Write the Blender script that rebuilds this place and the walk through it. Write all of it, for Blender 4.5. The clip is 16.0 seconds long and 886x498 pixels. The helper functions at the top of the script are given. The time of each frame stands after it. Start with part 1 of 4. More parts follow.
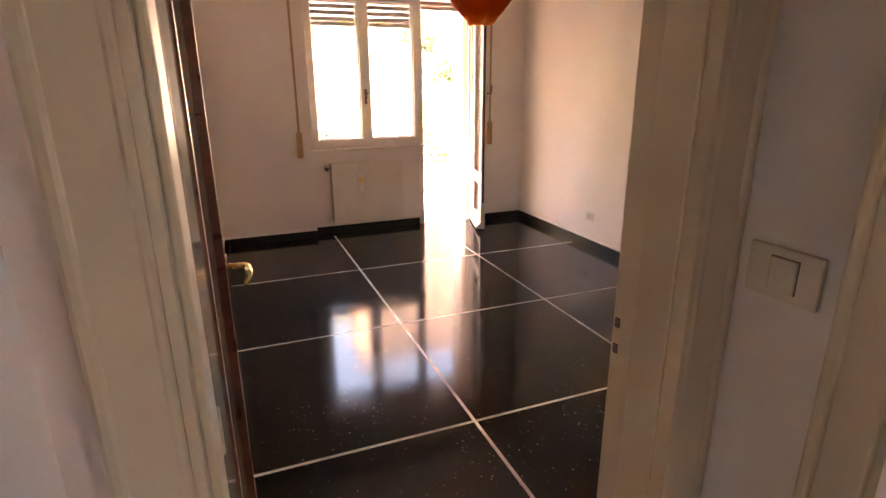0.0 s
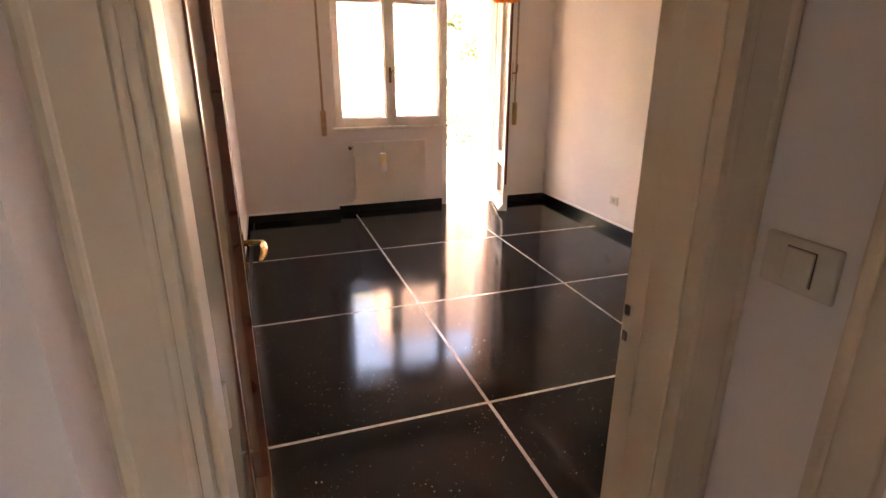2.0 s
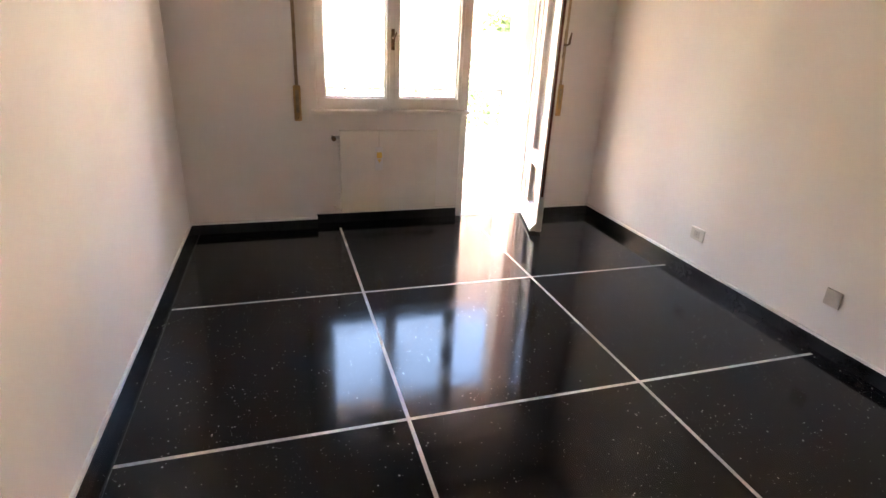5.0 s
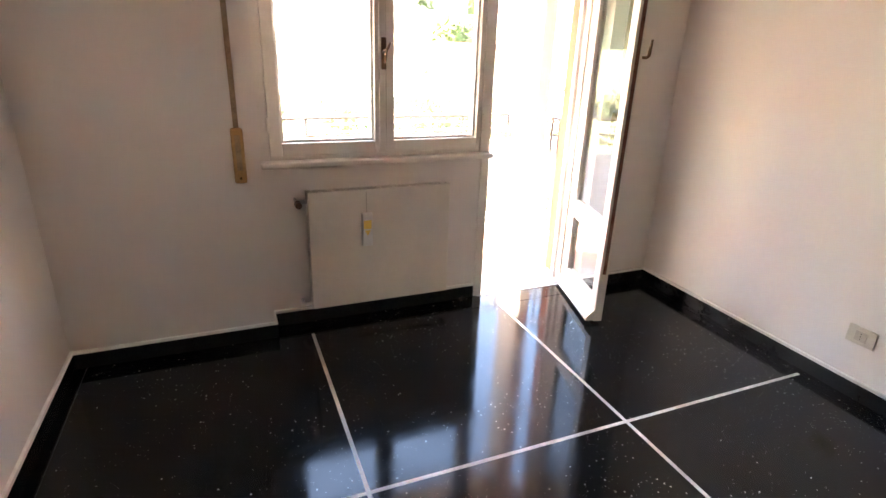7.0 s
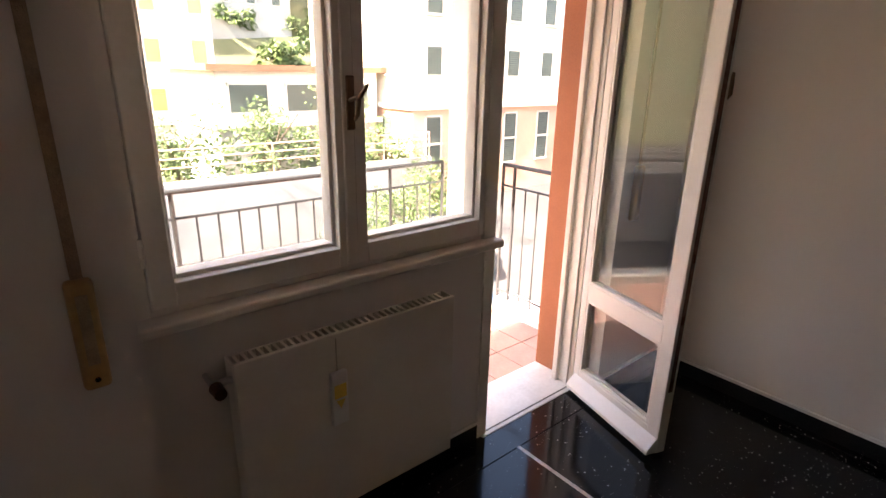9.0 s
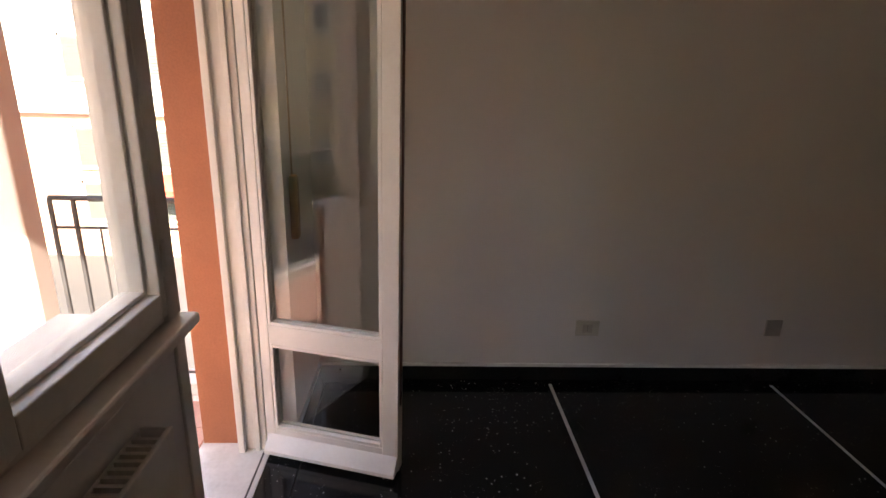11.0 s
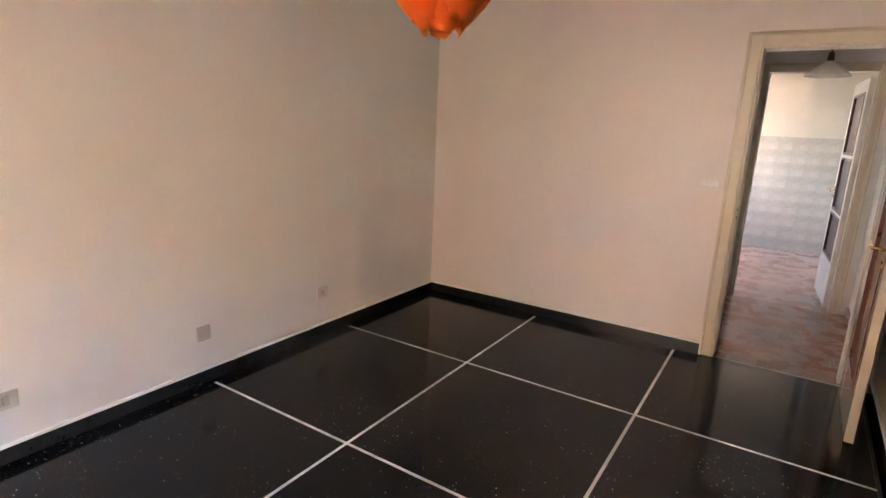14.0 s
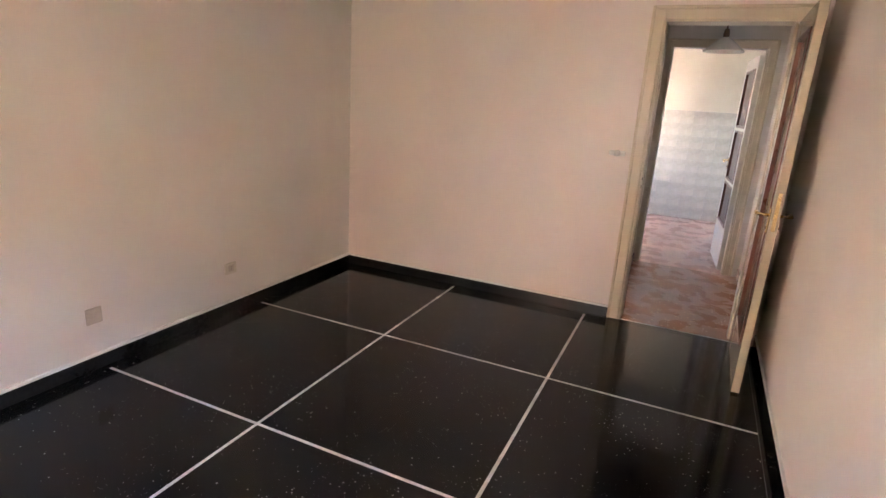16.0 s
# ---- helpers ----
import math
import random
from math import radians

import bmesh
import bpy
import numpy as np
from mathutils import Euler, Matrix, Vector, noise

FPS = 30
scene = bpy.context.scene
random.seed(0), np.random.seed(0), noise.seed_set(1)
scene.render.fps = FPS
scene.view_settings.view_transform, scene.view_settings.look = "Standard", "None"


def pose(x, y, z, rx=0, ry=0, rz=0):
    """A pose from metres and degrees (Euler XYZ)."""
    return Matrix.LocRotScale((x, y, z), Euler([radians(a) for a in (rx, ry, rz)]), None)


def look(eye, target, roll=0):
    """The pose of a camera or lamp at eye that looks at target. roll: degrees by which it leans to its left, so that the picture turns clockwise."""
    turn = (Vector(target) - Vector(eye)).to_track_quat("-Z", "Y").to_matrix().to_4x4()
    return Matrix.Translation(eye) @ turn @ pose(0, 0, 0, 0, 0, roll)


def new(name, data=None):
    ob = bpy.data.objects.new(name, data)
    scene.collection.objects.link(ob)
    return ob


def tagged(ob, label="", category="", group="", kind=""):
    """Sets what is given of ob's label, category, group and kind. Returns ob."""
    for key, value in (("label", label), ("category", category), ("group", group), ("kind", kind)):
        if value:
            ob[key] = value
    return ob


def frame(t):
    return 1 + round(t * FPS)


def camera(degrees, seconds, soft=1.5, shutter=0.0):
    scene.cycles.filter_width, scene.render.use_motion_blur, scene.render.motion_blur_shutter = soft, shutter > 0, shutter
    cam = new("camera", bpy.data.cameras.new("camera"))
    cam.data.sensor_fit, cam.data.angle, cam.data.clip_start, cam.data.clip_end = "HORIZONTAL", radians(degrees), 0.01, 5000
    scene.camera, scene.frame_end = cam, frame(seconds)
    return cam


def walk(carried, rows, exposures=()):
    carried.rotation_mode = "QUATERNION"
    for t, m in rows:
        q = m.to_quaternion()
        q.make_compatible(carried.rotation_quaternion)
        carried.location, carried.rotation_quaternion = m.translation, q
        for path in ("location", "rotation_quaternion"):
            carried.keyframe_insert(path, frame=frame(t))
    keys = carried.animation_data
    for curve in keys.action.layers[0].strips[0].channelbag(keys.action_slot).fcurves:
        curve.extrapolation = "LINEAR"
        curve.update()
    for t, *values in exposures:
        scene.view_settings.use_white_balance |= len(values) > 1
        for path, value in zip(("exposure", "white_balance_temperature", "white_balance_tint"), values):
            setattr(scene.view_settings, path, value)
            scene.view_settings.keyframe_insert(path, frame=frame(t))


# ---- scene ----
cam = camera(79.1, 16.0)
PATH = [
    (0, (-0.902, -1.955, 1.503), (-0.2, -0.178, 0.912), -0.4),
    (0.5, (-0.9, -1.954, 1.517), (-0.226, -0.174, 0.905), -0.5),
    (1, (-0.895, -1.947, 1.51), (-0.24, -0.16, 0.893), -0.5),
    (1.5, (-0.889, -1.946, 1.505), (-0.237, -0.159, 0.888), -0.3),
    (2, (-0.873, -1.959, 1.504), (-0.262, -0.173, 0.845), 0.1),
    (2.5, (-0.805, -1.853, 1.485), (-0.149, -0.1, 0.781), 0.5),
    (3, (-0.745, -1.65, 1.481), (-0.122, 0.13, 0.816), 2.5),
    (3.2, (-0.729, -1.566, 1.464), (-0.142, 0.22, 0.781), 2.3),
    (5.3, (-0.381, -0.317, 1.441), (0.184, 1.449, 0.689), 2.7),
    (5.5, (-0.37, -0.153, 1.432), (0.165, 1.642, 0.733), 1.3),
    (6, (-0.358, 0.217, 1.448), (0.115, 2.018, 0.718), 1.1),
    (6.5, (-0.392, 0.583, 1.412), (0.231, 2.378, 0.789), 1.7),
    (7, (-0.318, 0.909, 1.429), (0.406, 2.631, 0.716), 2.0),
    (7.5, (-0.35, 1.272, 1.431), (0.4, 3.01, 0.783), 0.6),
    (8, (-0.39, 1.665, 1.463), (0.445, 3.363, 0.815), 1.1),
    (8.2, (-0.376, 1.758, 1.47), (0.517, 3.436, 0.849), 0.6),
    (10.3, (-0.206, 2.88, 1.434), (1.588, 3.475, 0.781), 2.1),
    (10.5, (-0.178, 2.92, 1.426), (1.673, 3.327, 0.787), 1.0),
    (11, (-0.201, 2.972, 1.458), (1.702, 2.874, 0.849), 1.9),
    (11.5, (-0.286, 3.009, 1.468), (1.497, 2.303, 0.9), 1.0),
    (12, (-0.335, 3.0, 1.491), (1.302, 1.967, 0.987), 3.1),
    (12.5, (-0.392, 2.955, 1.515), (1.137, 1.76, 1.031), 2.3),
    (13, (-0.433, 2.929, 1.514), (0.927, 1.53, 1.073), 2.5),
    (13.5, (-0.486, 2.897, 1.523), (0.675, 1.331, 1.077), 2.1),
    (14, (-0.503, 2.867, 1.536), (0.543, 1.225, 1.08), 2.4),
    (14.5, (-0.521, 2.865, 1.518), (0.409, 1.15, 1.077), 2.3),
    (15, (-0.567, 2.839, 1.553), (0.243, 1.068, 1.099), 1.5),
    (15.5, (-0.572, 2.834, 1.54), (0.155, 1.036, 1.053), 2.1),
    (16, (-0.528, 2.795, 1.515), (0.257, 1.037, 0.974), 3.5),
]
EXPOSURES = [(0, 5.65, 9000, 32), (2, 5.75, 8600, 30), (3.2, 5.8, 7400, 21), (5.5, 5.8, 6800, 14), (6.8, 5.75, 6800, 14), (7.5, 5.0, 7300, 16), (8.2, 4.1, 7300, 18), (10.5, 3.0, 7000, 16), (11.4, 3.05, 7500, 20), (12, 4.2, 8100, 25), (12.5, 5.2, 7800, 24), (13, 5.9, 7200, 21), (16, 5.9, 7000, 22)]
walk(cam, [(t, look(eye, target, roll)) for t, eye, target, roll in PATH], EXPOSURES)

# ---- world, sun ----
world = bpy.data.worlds.new("sky")
scene.world = world
world.use_nodes = True
wn = world.node_tree.nodes
sky = wn.new("ShaderNodeTexSky")
sky.sky_type = "NISHITA"
sky.sun_disc = False
sky.dust_density = 2.5
sky.sun_elevation, sky.sun_rotation = radians(43), radians(265.5)
world.node_tree.links.new(sky.outputs[0], wn["Background"].inputs[0])
wn["Background"].inputs[1].default_value = 0.15
sun = new("sun", bpy.data.lights.new("sun", "SUN"))
sun.data.energy, sun.data.angle, sun.data.color = 5.0, radians(0.5), (1.0, 0.94, 0.85)
sun.matrix_world = look((-72.9, -5.7, 68.2), (0, 0, 0))


# ---- materials ----
def mat(name, base, rough=0.6, vary=0.08, scale=6.0, fine=120.0, bump=0.05, metal=0.0, spec=0.5, second=None, rough_vary=0.1):
    """A painted or stone surface: broad stains, fine grain and a little relief."""
    m = bpy.data.materials.new(name)
    m.use_nodes = True
    t = m.node_tree
    n, ln = t.nodes, t.links.new
    b = n["Principled BSDF"]
    co = n.new("ShaderNodeTexCoord")
    a = n.new("ShaderNodeTexNoise")
    a.inputs["Scale"].default_value, a.inputs["Detail"].default_value = scale, 5
    f = n.new("ShaderNodeTexNoise")
    f.inputs["Scale"].default_value, f.inputs["Detail"].default_value = fine, 3
    for q in (a, f):
        ln(co.outputs["Object"], q.inputs["Vector"])
    r = n.new("ShaderNodeValToRGB")
    dark = second or tuple(c * (1 - 2 * vary) for c in base)
    r.color_ramp.elements[0].color, r.color_ramp.elements[1].color = (*dark, 1), (*base, 1)
    r.color_ramp.elements[0].position, r.color_ramp.elements[1].position = 0.3, 0.62
    ln(a.outputs[0], r.inputs[0])
    mx = n.new("ShaderNodeMix")
    mx.data_type, mx.blend_type = "RGBA", "OVERLAY"
    mx.inputs[0].default_value = min(1.0, vary * 2)
    ln(r.outputs[0], mx.inputs[6])
    ln(f.outputs[0], mx.inputs[7])
    ln(mx.outputs[2], b.inputs["Base Color"])
    mr = n.new("ShaderNodeMapRange")
    mr.inputs[3].default_value, mr.inputs[4].default_value = max(0.02, rough - rough_vary), min(1, rough + rough_vary)
    ln(a.outputs[0], mr.inputs[0])
    ln(mr.outputs[0], b.inputs["Roughness"])
    b.inputs["Metallic"].default_value = metal
    b.inputs["Specular IOR Level"].default_value = spec
    if bump:
        bp = n.new("ShaderNodeBump")
        bp.inputs["Strength"].default_value, bp.inputs["Distance"].default_value = bump, 0.004
        ln(f.outputs[0], bp.inputs["Height"])
        ln(bp.outputs[0], b.inputs["Normal"])
    return m


def terrazzo(name, base, chips, rough, amount, size, chip2=None, patch=(0.8, 1.2)):
    """Polished chips in a ground: cells of several sizes, some lighter, with dull smears."""
    m = bpy.data.materials.new(name)
    m.use_nodes = True
    n, ln = m.node_tree.nodes, m.node_tree.links.new
    b = n["Principled BSDF"]
    co = n.new("ShaderNodeTexCoord")
    col = None
    for k, (sc, amt) in enumerate(((size, amount), (size * 2.3, amount * 0.8))):
        v = n.new("ShaderNodeTexVoronoi")
        v.inputs["Scale"].default_value = sc
        ln(co.outputs["Object"], v.inputs["Vector"])
        sep = n.new("ShaderNodeSeparateColor")
        ln(v.outputs["Color"], sep.inputs[0])
        gt = n.new("ShaderNodeMath")
        gt.operation = "GREATER_THAN"
        gt.inputs[1].default_value = 1 - amt
        ln(sep.outputs[k], gt.inputs[0])
        pn = n.new("ShaderNodeTexNoise")
        pn.inputs["Scale"].default_value, pn.inputs["Detail"].default_value = 1.7 + k, 3
        ln(co.outputs["Object"], pn.inputs["Vector"])
        pm = n.new("ShaderNodeMapRange")
        pm.inputs[1].default_value, pm.inputs[2].default_value = 0.42, 0.72
        pm.inputs[3].default_value, pm.inputs[4].default_value = 1 - amt * patch[0], 1 - amt * patch[1]
        ln(pn.outputs[0], pm.inputs[0])
        ln(pm.outputs[0], gt.inputs[1])
        near = n.new("ShaderNodeMath")
        near.operation = "LESS_THAN"
        near.inputs[1].default_value = 0.32
        ln(v.outputs["Distance"], near.inputs[0])
        both = n.new("ShaderNodeMath")
        both.operation = "MULTIPLY"
        ln(gt.outputs[0], both.inputs[0])
        ln(near.outputs[0], both.inputs[1])
        mx = n.new("ShaderNodeMix")
        mx.data_type = "RGBA"
        ln(both.outputs[0], mx.inputs[0])
        if col is None:
            cl = n.new("ShaderNodeTexNoise")
            cl.inputs["Scale"].default_value, cl.inputs["Detail"].default_value = 2.2, 6
            ln(co.outputs["Object"], cl.inputs["Vector"])
            r = n.new("ShaderNodeValToRGB")
            r.color_ramp.elements[0].color = (*[c * 0.7 for c in base], 1)
            r.color_ramp.elements[1].color = (*[c * 1.25 for c in base], 1)
            r.color_ramp.elements[0].position, r.color_ramp.elements[1].position = 0.35, 0.7
            ln(cl.outputs[0], r.inputs[0])
            ln(r.outputs[0], mx.inputs[6])
        else:
            ln(col, mx.inputs[6])
        mx.inputs[7].default_value = (*(chips if k == 0 or chip2 is None else chip2), 1)
        col = mx.outputs[2]
    ln(col, b.inputs["Base Color"])
    sm = n.new("ShaderNodeTexNoise")
    sm.inputs["Scale"].default_value, sm.inputs["Detail"].default_value = 5, 8
    ln(co.outputs["Object"], sm.inputs["Vector"])
    mr = n.new("ShaderNodeMapRange")
    mr.inputs[1].default_value, mr.inputs[2].default_value = 0.3, 0.75
    mr.inputs[3].default_value, mr.inputs[4].default_value = rough * 0.7, rough * 1.7
    ln(sm.outputs[0], mr.inputs[0])
    ln(mr.outputs[0], b.inputs["Roughness"])
    b.inputs["Specular IOR Level"].default_value = 0.25
    bp = n.new("ShaderNodeBump")
    bp.inputs["Strength"].default_value, bp.inputs["Distance"].default_value = 0.02, 0.003
    wv = n.new("ShaderNodeTexNoise")
    wv.inputs["Scale"].default_value = 9
    ln(co.outputs["Object"], wv.inputs["Vector"])
    ln(wv.outputs[0], bp.inputs["Height"])
    ln(bp.outputs[0], b.inputs["Normal"])
    return m


def glass(name, ior=1.5):
    """Clear flat glass: see-through, with a mirror gloss that grows at a slant."""
    m = bpy.data.materials.new(name)
    m.use_nodes = True
    n, ln = m.node_tree.nodes, m.node_tree.links.new
    n.remove(n["Principled BSDF"])
    lw = n.new("ShaderNodeLayerWeight")
    lw.inputs["Blend"].default_value = 0.5
    pw = n.new("ShaderNodeMath")
    pw.operation = "POWER"
    pw.inputs[1].default_value = 4.5
    fr = n.new("ShaderNodeMapRange")
    fr.inputs[3].default_value, fr.inputs[4].default_value = ((ior - 1) / (ior + 1)) ** 2, 0.9
    ln(lw.outputs["Facing"], pw.inputs[0])
    ln(pw.outputs[0], fr.inputs[0])
    tr = n.new("ShaderNodeBsdfTransparent")
    tr.inputs["Color"].default_value = (0.97, 0.98, 0.97, 1)
    gl = n.new("ShaderNodeBsdfGlossy")
    gl.inputs["Roughness"].default_value = 0.0
    mx = n.new("ShaderNodeMixShader")
    ln(fr.outputs[0], mx.inputs[0])
    ln(tr.outputs[0], mx.inputs[1])
    ln(gl.outputs[0], mx.inputs[2])
    ln(mx.outputs[0], n["Material Output"].inputs["Surface"])
    return m


M_WALL = mat("wall_paint", (0.78, 0.73, 0.68), 0.75, 0.03, 1.6, 260, 0.12)
# white wall paint again, with pinkish bounce light put into its colour
M_WALL_BOUNCE = mat("wall_paint_bounce_tint", (0.79, 0.69, 0.64), 0.75, 0.04, 1.1, 260, 0.12)


def wavy_plaster(name, base):
    """Hand-floated plaster: soft upright hollows over the whole height of the wall."""
    m = mat(name, base, 0.72, 0.03, 1.6, 260, 0.12)
    n, ln = m.node_tree.nodes, m.node_tree.links.new
    co = n.new("ShaderNodeTexCoord")
    mp = n.new("ShaderNodeMapping")
    mp.inputs["Scale"].default_value = (1.0, 1.5, 0.10)
    ns = n.new("ShaderNodeTexNoise")
    ns.inputs["Scale"].default_value, ns.inputs["Detail"].default_value = 1.5, 0.6
    ln(co.outputs["Object"], mp.inputs["Vector"])
    ln(mp.outputs[0], ns.inputs["Vector"])
    bp = n.new("ShaderNodeBump")
    bp.inputs["Strength"].default_value, bp.inputs["Distance"].default_value = 1.0, 0.035
    b = n["Principled BSDF"]
    ln(b.inputs["Normal"].links[0].from_socket, bp.inputs["Normal"])
    ln(ns.outputs[0], bp.inputs["Height"])
    ln(bp.outputs[0], b.inputs["Normal"])
    return m


M_WAVY = wavy_plaster("wavy_wall_plaster", (0.78, 0.73, 0.68))
M_CEIL = mat("ceiling_paint", (0.80, 0.78, 0.74), 0.8, 0.02, 2, 200, 0.05)
M_FLOOR = terrazzo("black_terrazzo", (0.0062, 0.006, 0.006), (0.34, 0.34, 0.32), 0.10, 0.017, 100, patch=(0.2, 3.6))
M_INLAY = mat("white_inlay", (0.62, 0.60, 0.56), 0.25, 0.1, 8, 90, 0.02)
M_THIN = mat("grey_joint", (0.085, 0.085, 0.082), 0.4, 0.1, 8, 90, 0.02)
M_BASE = mat("black_marble", (0.02, 0.02, 0.021), 0.22, 0.15, 7, 60, 0.02)
M_LINE = mat("white_caulk", (0.8, 0.78, 0.74), 0.7, 0.06, 12, 90, 0.1)
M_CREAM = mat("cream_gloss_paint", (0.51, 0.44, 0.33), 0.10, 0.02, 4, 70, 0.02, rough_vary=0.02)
M_CASE = mat("cream_casing_paint", (0.64, 0.545, 0.41), 0.30, 0.02, 3, 60, 0.04, rough_vary=0.02)
M_WHITEWOOD = mat("ivory_window_paint", (0.78, 0.73, 0.66), 0.38, 0.05, 5, 80, 0.08)
M_BROWN = mat("mahogany_bead", (0.17, 0.050, 0.028), 0.3, 0.2, 14, 60, 0.05, second=(0.10, 0.03, 0.018))
M_BRASS = mat("brass", (0.78, 0.58, 0.30), 0.25, 0.1, 20, 90, 0.02, metal=1)
M_BRONZE = mat("dark_bronze", (0.16, 0.095, 0.055), 0.38, 0.15, 20, 90, 0.05, metal=0.8)
M_STEEL = mat("dull_steel", (0.5, 0.48, 0.45), 0.35, 0.1, 30, 90, 0.02, metal=1)
M_RAD = mat("radiator_enamel", (0.76, 0.71, 0.62), 0.4, 0.04, 5, 70, 0.04)
M_PLAST = mat("ivory_plastic", (0.64, 0.59, 0.49), 0.4, 0.04, 20, 120, 0.02)
M_PLASTG = mat("grey_plastic", (0.52, 0.46, 0.38), 0.45, 0.05, 20, 120, 0.02)
M_PLASTD = mat("dark_plastic", (0.06, 0.05, 0.045), 0.4, 0.05, 20, 120, 0.02)
M_WHITEP = mat("white_plastic", (0.82, 0.80, 0.77), 0.35, 0.03, 20, 120, 0.02)
M_STRAP = mat("woven_strap", (0.42, 0.30, 0.19), 0.85, 0.15, 40, 300, 0.3)
M_STRAPBOX = mat("amber_plastic", (0.50, 0.30, 0.12), 0.35, 0.1, 15, 80, 0.03)
M_TAG = mat("yellow_print", (0.85, 0.62, 0.13), 0.5, 0.05, 20, 90, 0.02)
M_SHUT = mat("shutter_slat", (0.30, 0.25, 0.215), 0.5, 0.08, 8, 80, 0.05)
M_ORANGE = mat("orange_shade", (0.90, 0.27, 0.04), 0.5, 0.08, 7, 160, 0.08, second=(0.82, 0.20, 0.025))
on = M_ORANGE.node_tree
tl = on.nodes.new("ShaderNodeBsdfTranslucent")
tl.inputs["Color"].default_value = (1.0, 0.38, 0.06, 1)
ms = on.nodes.new("ShaderNodeMixShader")
ms.inputs[0].default_value = 0.5
on.links.new(on.nodes["Principled BSDF"].outputs[0], ms.inputs[1])
on.links.new(tl.outputs[0], ms.inputs[2])
on.links.new(ms.outputs[0], on.nodes["Material Output"].inputs["Surface"])
M_MILK = mat("milk_glass", (0.86, 0.82, 0.74), 0.25, 0.04, 9, 60, 0.01)
M_MARBLE = mat("pale_marble", (0.68, 0.65, 0.62), 0.35, 0.1, 5, 60, 0.03)
M_TERRA = mat("terracotta_render", (0.37, 0.135, 0.068), 0.85, 0.08, 3, 140, 0.25)
M_COTTO = mat("red_floor_tile", (0.46, 0.25, 0.19), 0.5, 0.1, 6, 80, 0.05)
M_IRON = mat("black_iron", (0.06, 0.06, 0.062), 0.5, 0.1, 20, 90, 0.1, metal=0.3)
M_STUCCO = mat("white_stucco", (0.76, 0.72, 0.66), 0.9, 0.06, 2, 120, 0.3)
M_HALLF = terrazzo("red_grit_terrazzo", (0.30, 0.145, 0.085), (0.62, 0.46, 0.34), 0.24, 0.26, 46, (0.15, 0.06, 0.04))
M_KITF = terrazzo("pink_grit_terrazzo", (0.56, 0.36, 0.29), (0.68, 0.52, 0.45), 0.25, 0.26, 75, (0.48, 0.28, 0.22))
M_PINKF = mat("magenta_carpet", (0.35, 0.045, 0.09), 0.95, 0.12, 8, 250, 0.4)
M_TILE = mat("pale_glazed_tile", (0.76, 0.71, 0.62), 0.2, 0.1, 5, 30, 0.02)
tn = M_TILE.node_tree
oi = tn.nodes.new("ShaderNodeObjectInfo")
hs = tn.nodes.new("ShaderNodeHueSaturation")
mv = tn.nodes.new("ShaderNodeMapRange")
mv.inputs[3].default_value, mv.inputs[4].default_value = 0.96, 1.03
tn.links.new(oi.outputs["Random"], mv.inputs[0])
tn.links.new(mv.outputs[0], hs.inputs["Value"])
tb = tn.nodes["Principled BSDF"]
tn.links.new(tb.inputs["Base Color"].links[0].from_socket, hs.inputs["Color"])
tn.links.new(hs.outputs[0], tb.inputs["Base Color"])
M_GROUT = mat("grout", (0.60, 0.57, 0.53), 0.9, 0.06, 8, 90, 0.1)
M_KPAINT = mat("kitchen_cream_paint", (0.86, 0.80, 0.68), 0.75, 0.03, 2, 150, 0.08)
M_ASPH = mat("asphalt", (0.06, 0.058, 0.056), 0.9, 0.15, 0.4, 20, 0.3)
M_PEACH = mat("peach_render", (0.70, 0.44, 0.31), 0.9, 0.06, 0.6, 20, 0.1)
M_CREAMR = mat("cream_render", (0.76, 0.69, 0.58), 0.9, 0.06, 0.6, 20, 0.1)
M_YELLR = mat("ochre_render", (0.74, 0.58, 0.34), 0.9, 0.08, 0.6, 20, 0.1)
M_GREYR = mat("grey_concrete", (0.40, 0.38, 0.35), 0.9, 0.12, 0.8, 20, 0.2)
M_SHUTG = mat("green_shutter", (0.10, 0.12, 0.10), 0.6, 0.1, 3, 30, 0.05)
M_SHUTY = mat("yellow_shutter", (0.62, 0.47, 0.16), 0.6, 0.1, 3, 30, 0.05)
M_DARKPANE = mat("dark_pane", (0.05, 0.055, 0.06), 0.08, 0.1, 3, 30, 0.0)
M_LEAF = mat("foliage", (0.10, 0.14, 0.035), 0.6, 0.25, 3, 20, 0.1, second=(0.04, 0.075, 0.02))
M_BARK = mat("bark", (0.14, 0.10, 0.07), 0.9, 0.2, 8, 40, 0.4)
M_HILL = mat("scrub_hillside", (0.16, 0.15, 0.08), 0.95, 0.25, 0.25, 3, 0.4, second=(0.07, 0.09, 0.035))
M_ROOF = mat("roof_tile", (0.36, 0.16, 0.09), 0.85, 0.15, 1.5, 20, 0.3)
M_CARB = mat("blue_car_paint", (0.03, 0.16, 0.55), 0.2, 0.03, 4, 60, 0.0)
M_CARK = mat("dark_car_paint", (0.02, 0.022, 0.03), 0.2, 0.03, 4, 60, 0.0)
M_CARW = mat("white_car_paint", (0.75, 0.75, 0.74), 0.2, 0.03, 4, 60, 0.0)
M_TYRE = mat("tyre_rubber", (0.02, 0.02, 0.02), 0.8, 0.1, 10, 60, 0.1)
M_RED = mat("red_paint", (0.6, 0.07, 0.04), 0.6, 0.08, 3, 30, 0.05)
M_GLASS = glass("clear_glass")
M_OLDGLASS = glass("old_drawn_glass", 1.55)
M_BROWNGLASS = mat("brown_glass", (0.06, 0.022, 0.014), 0.42, 0.1, 6, 60, 0.02)
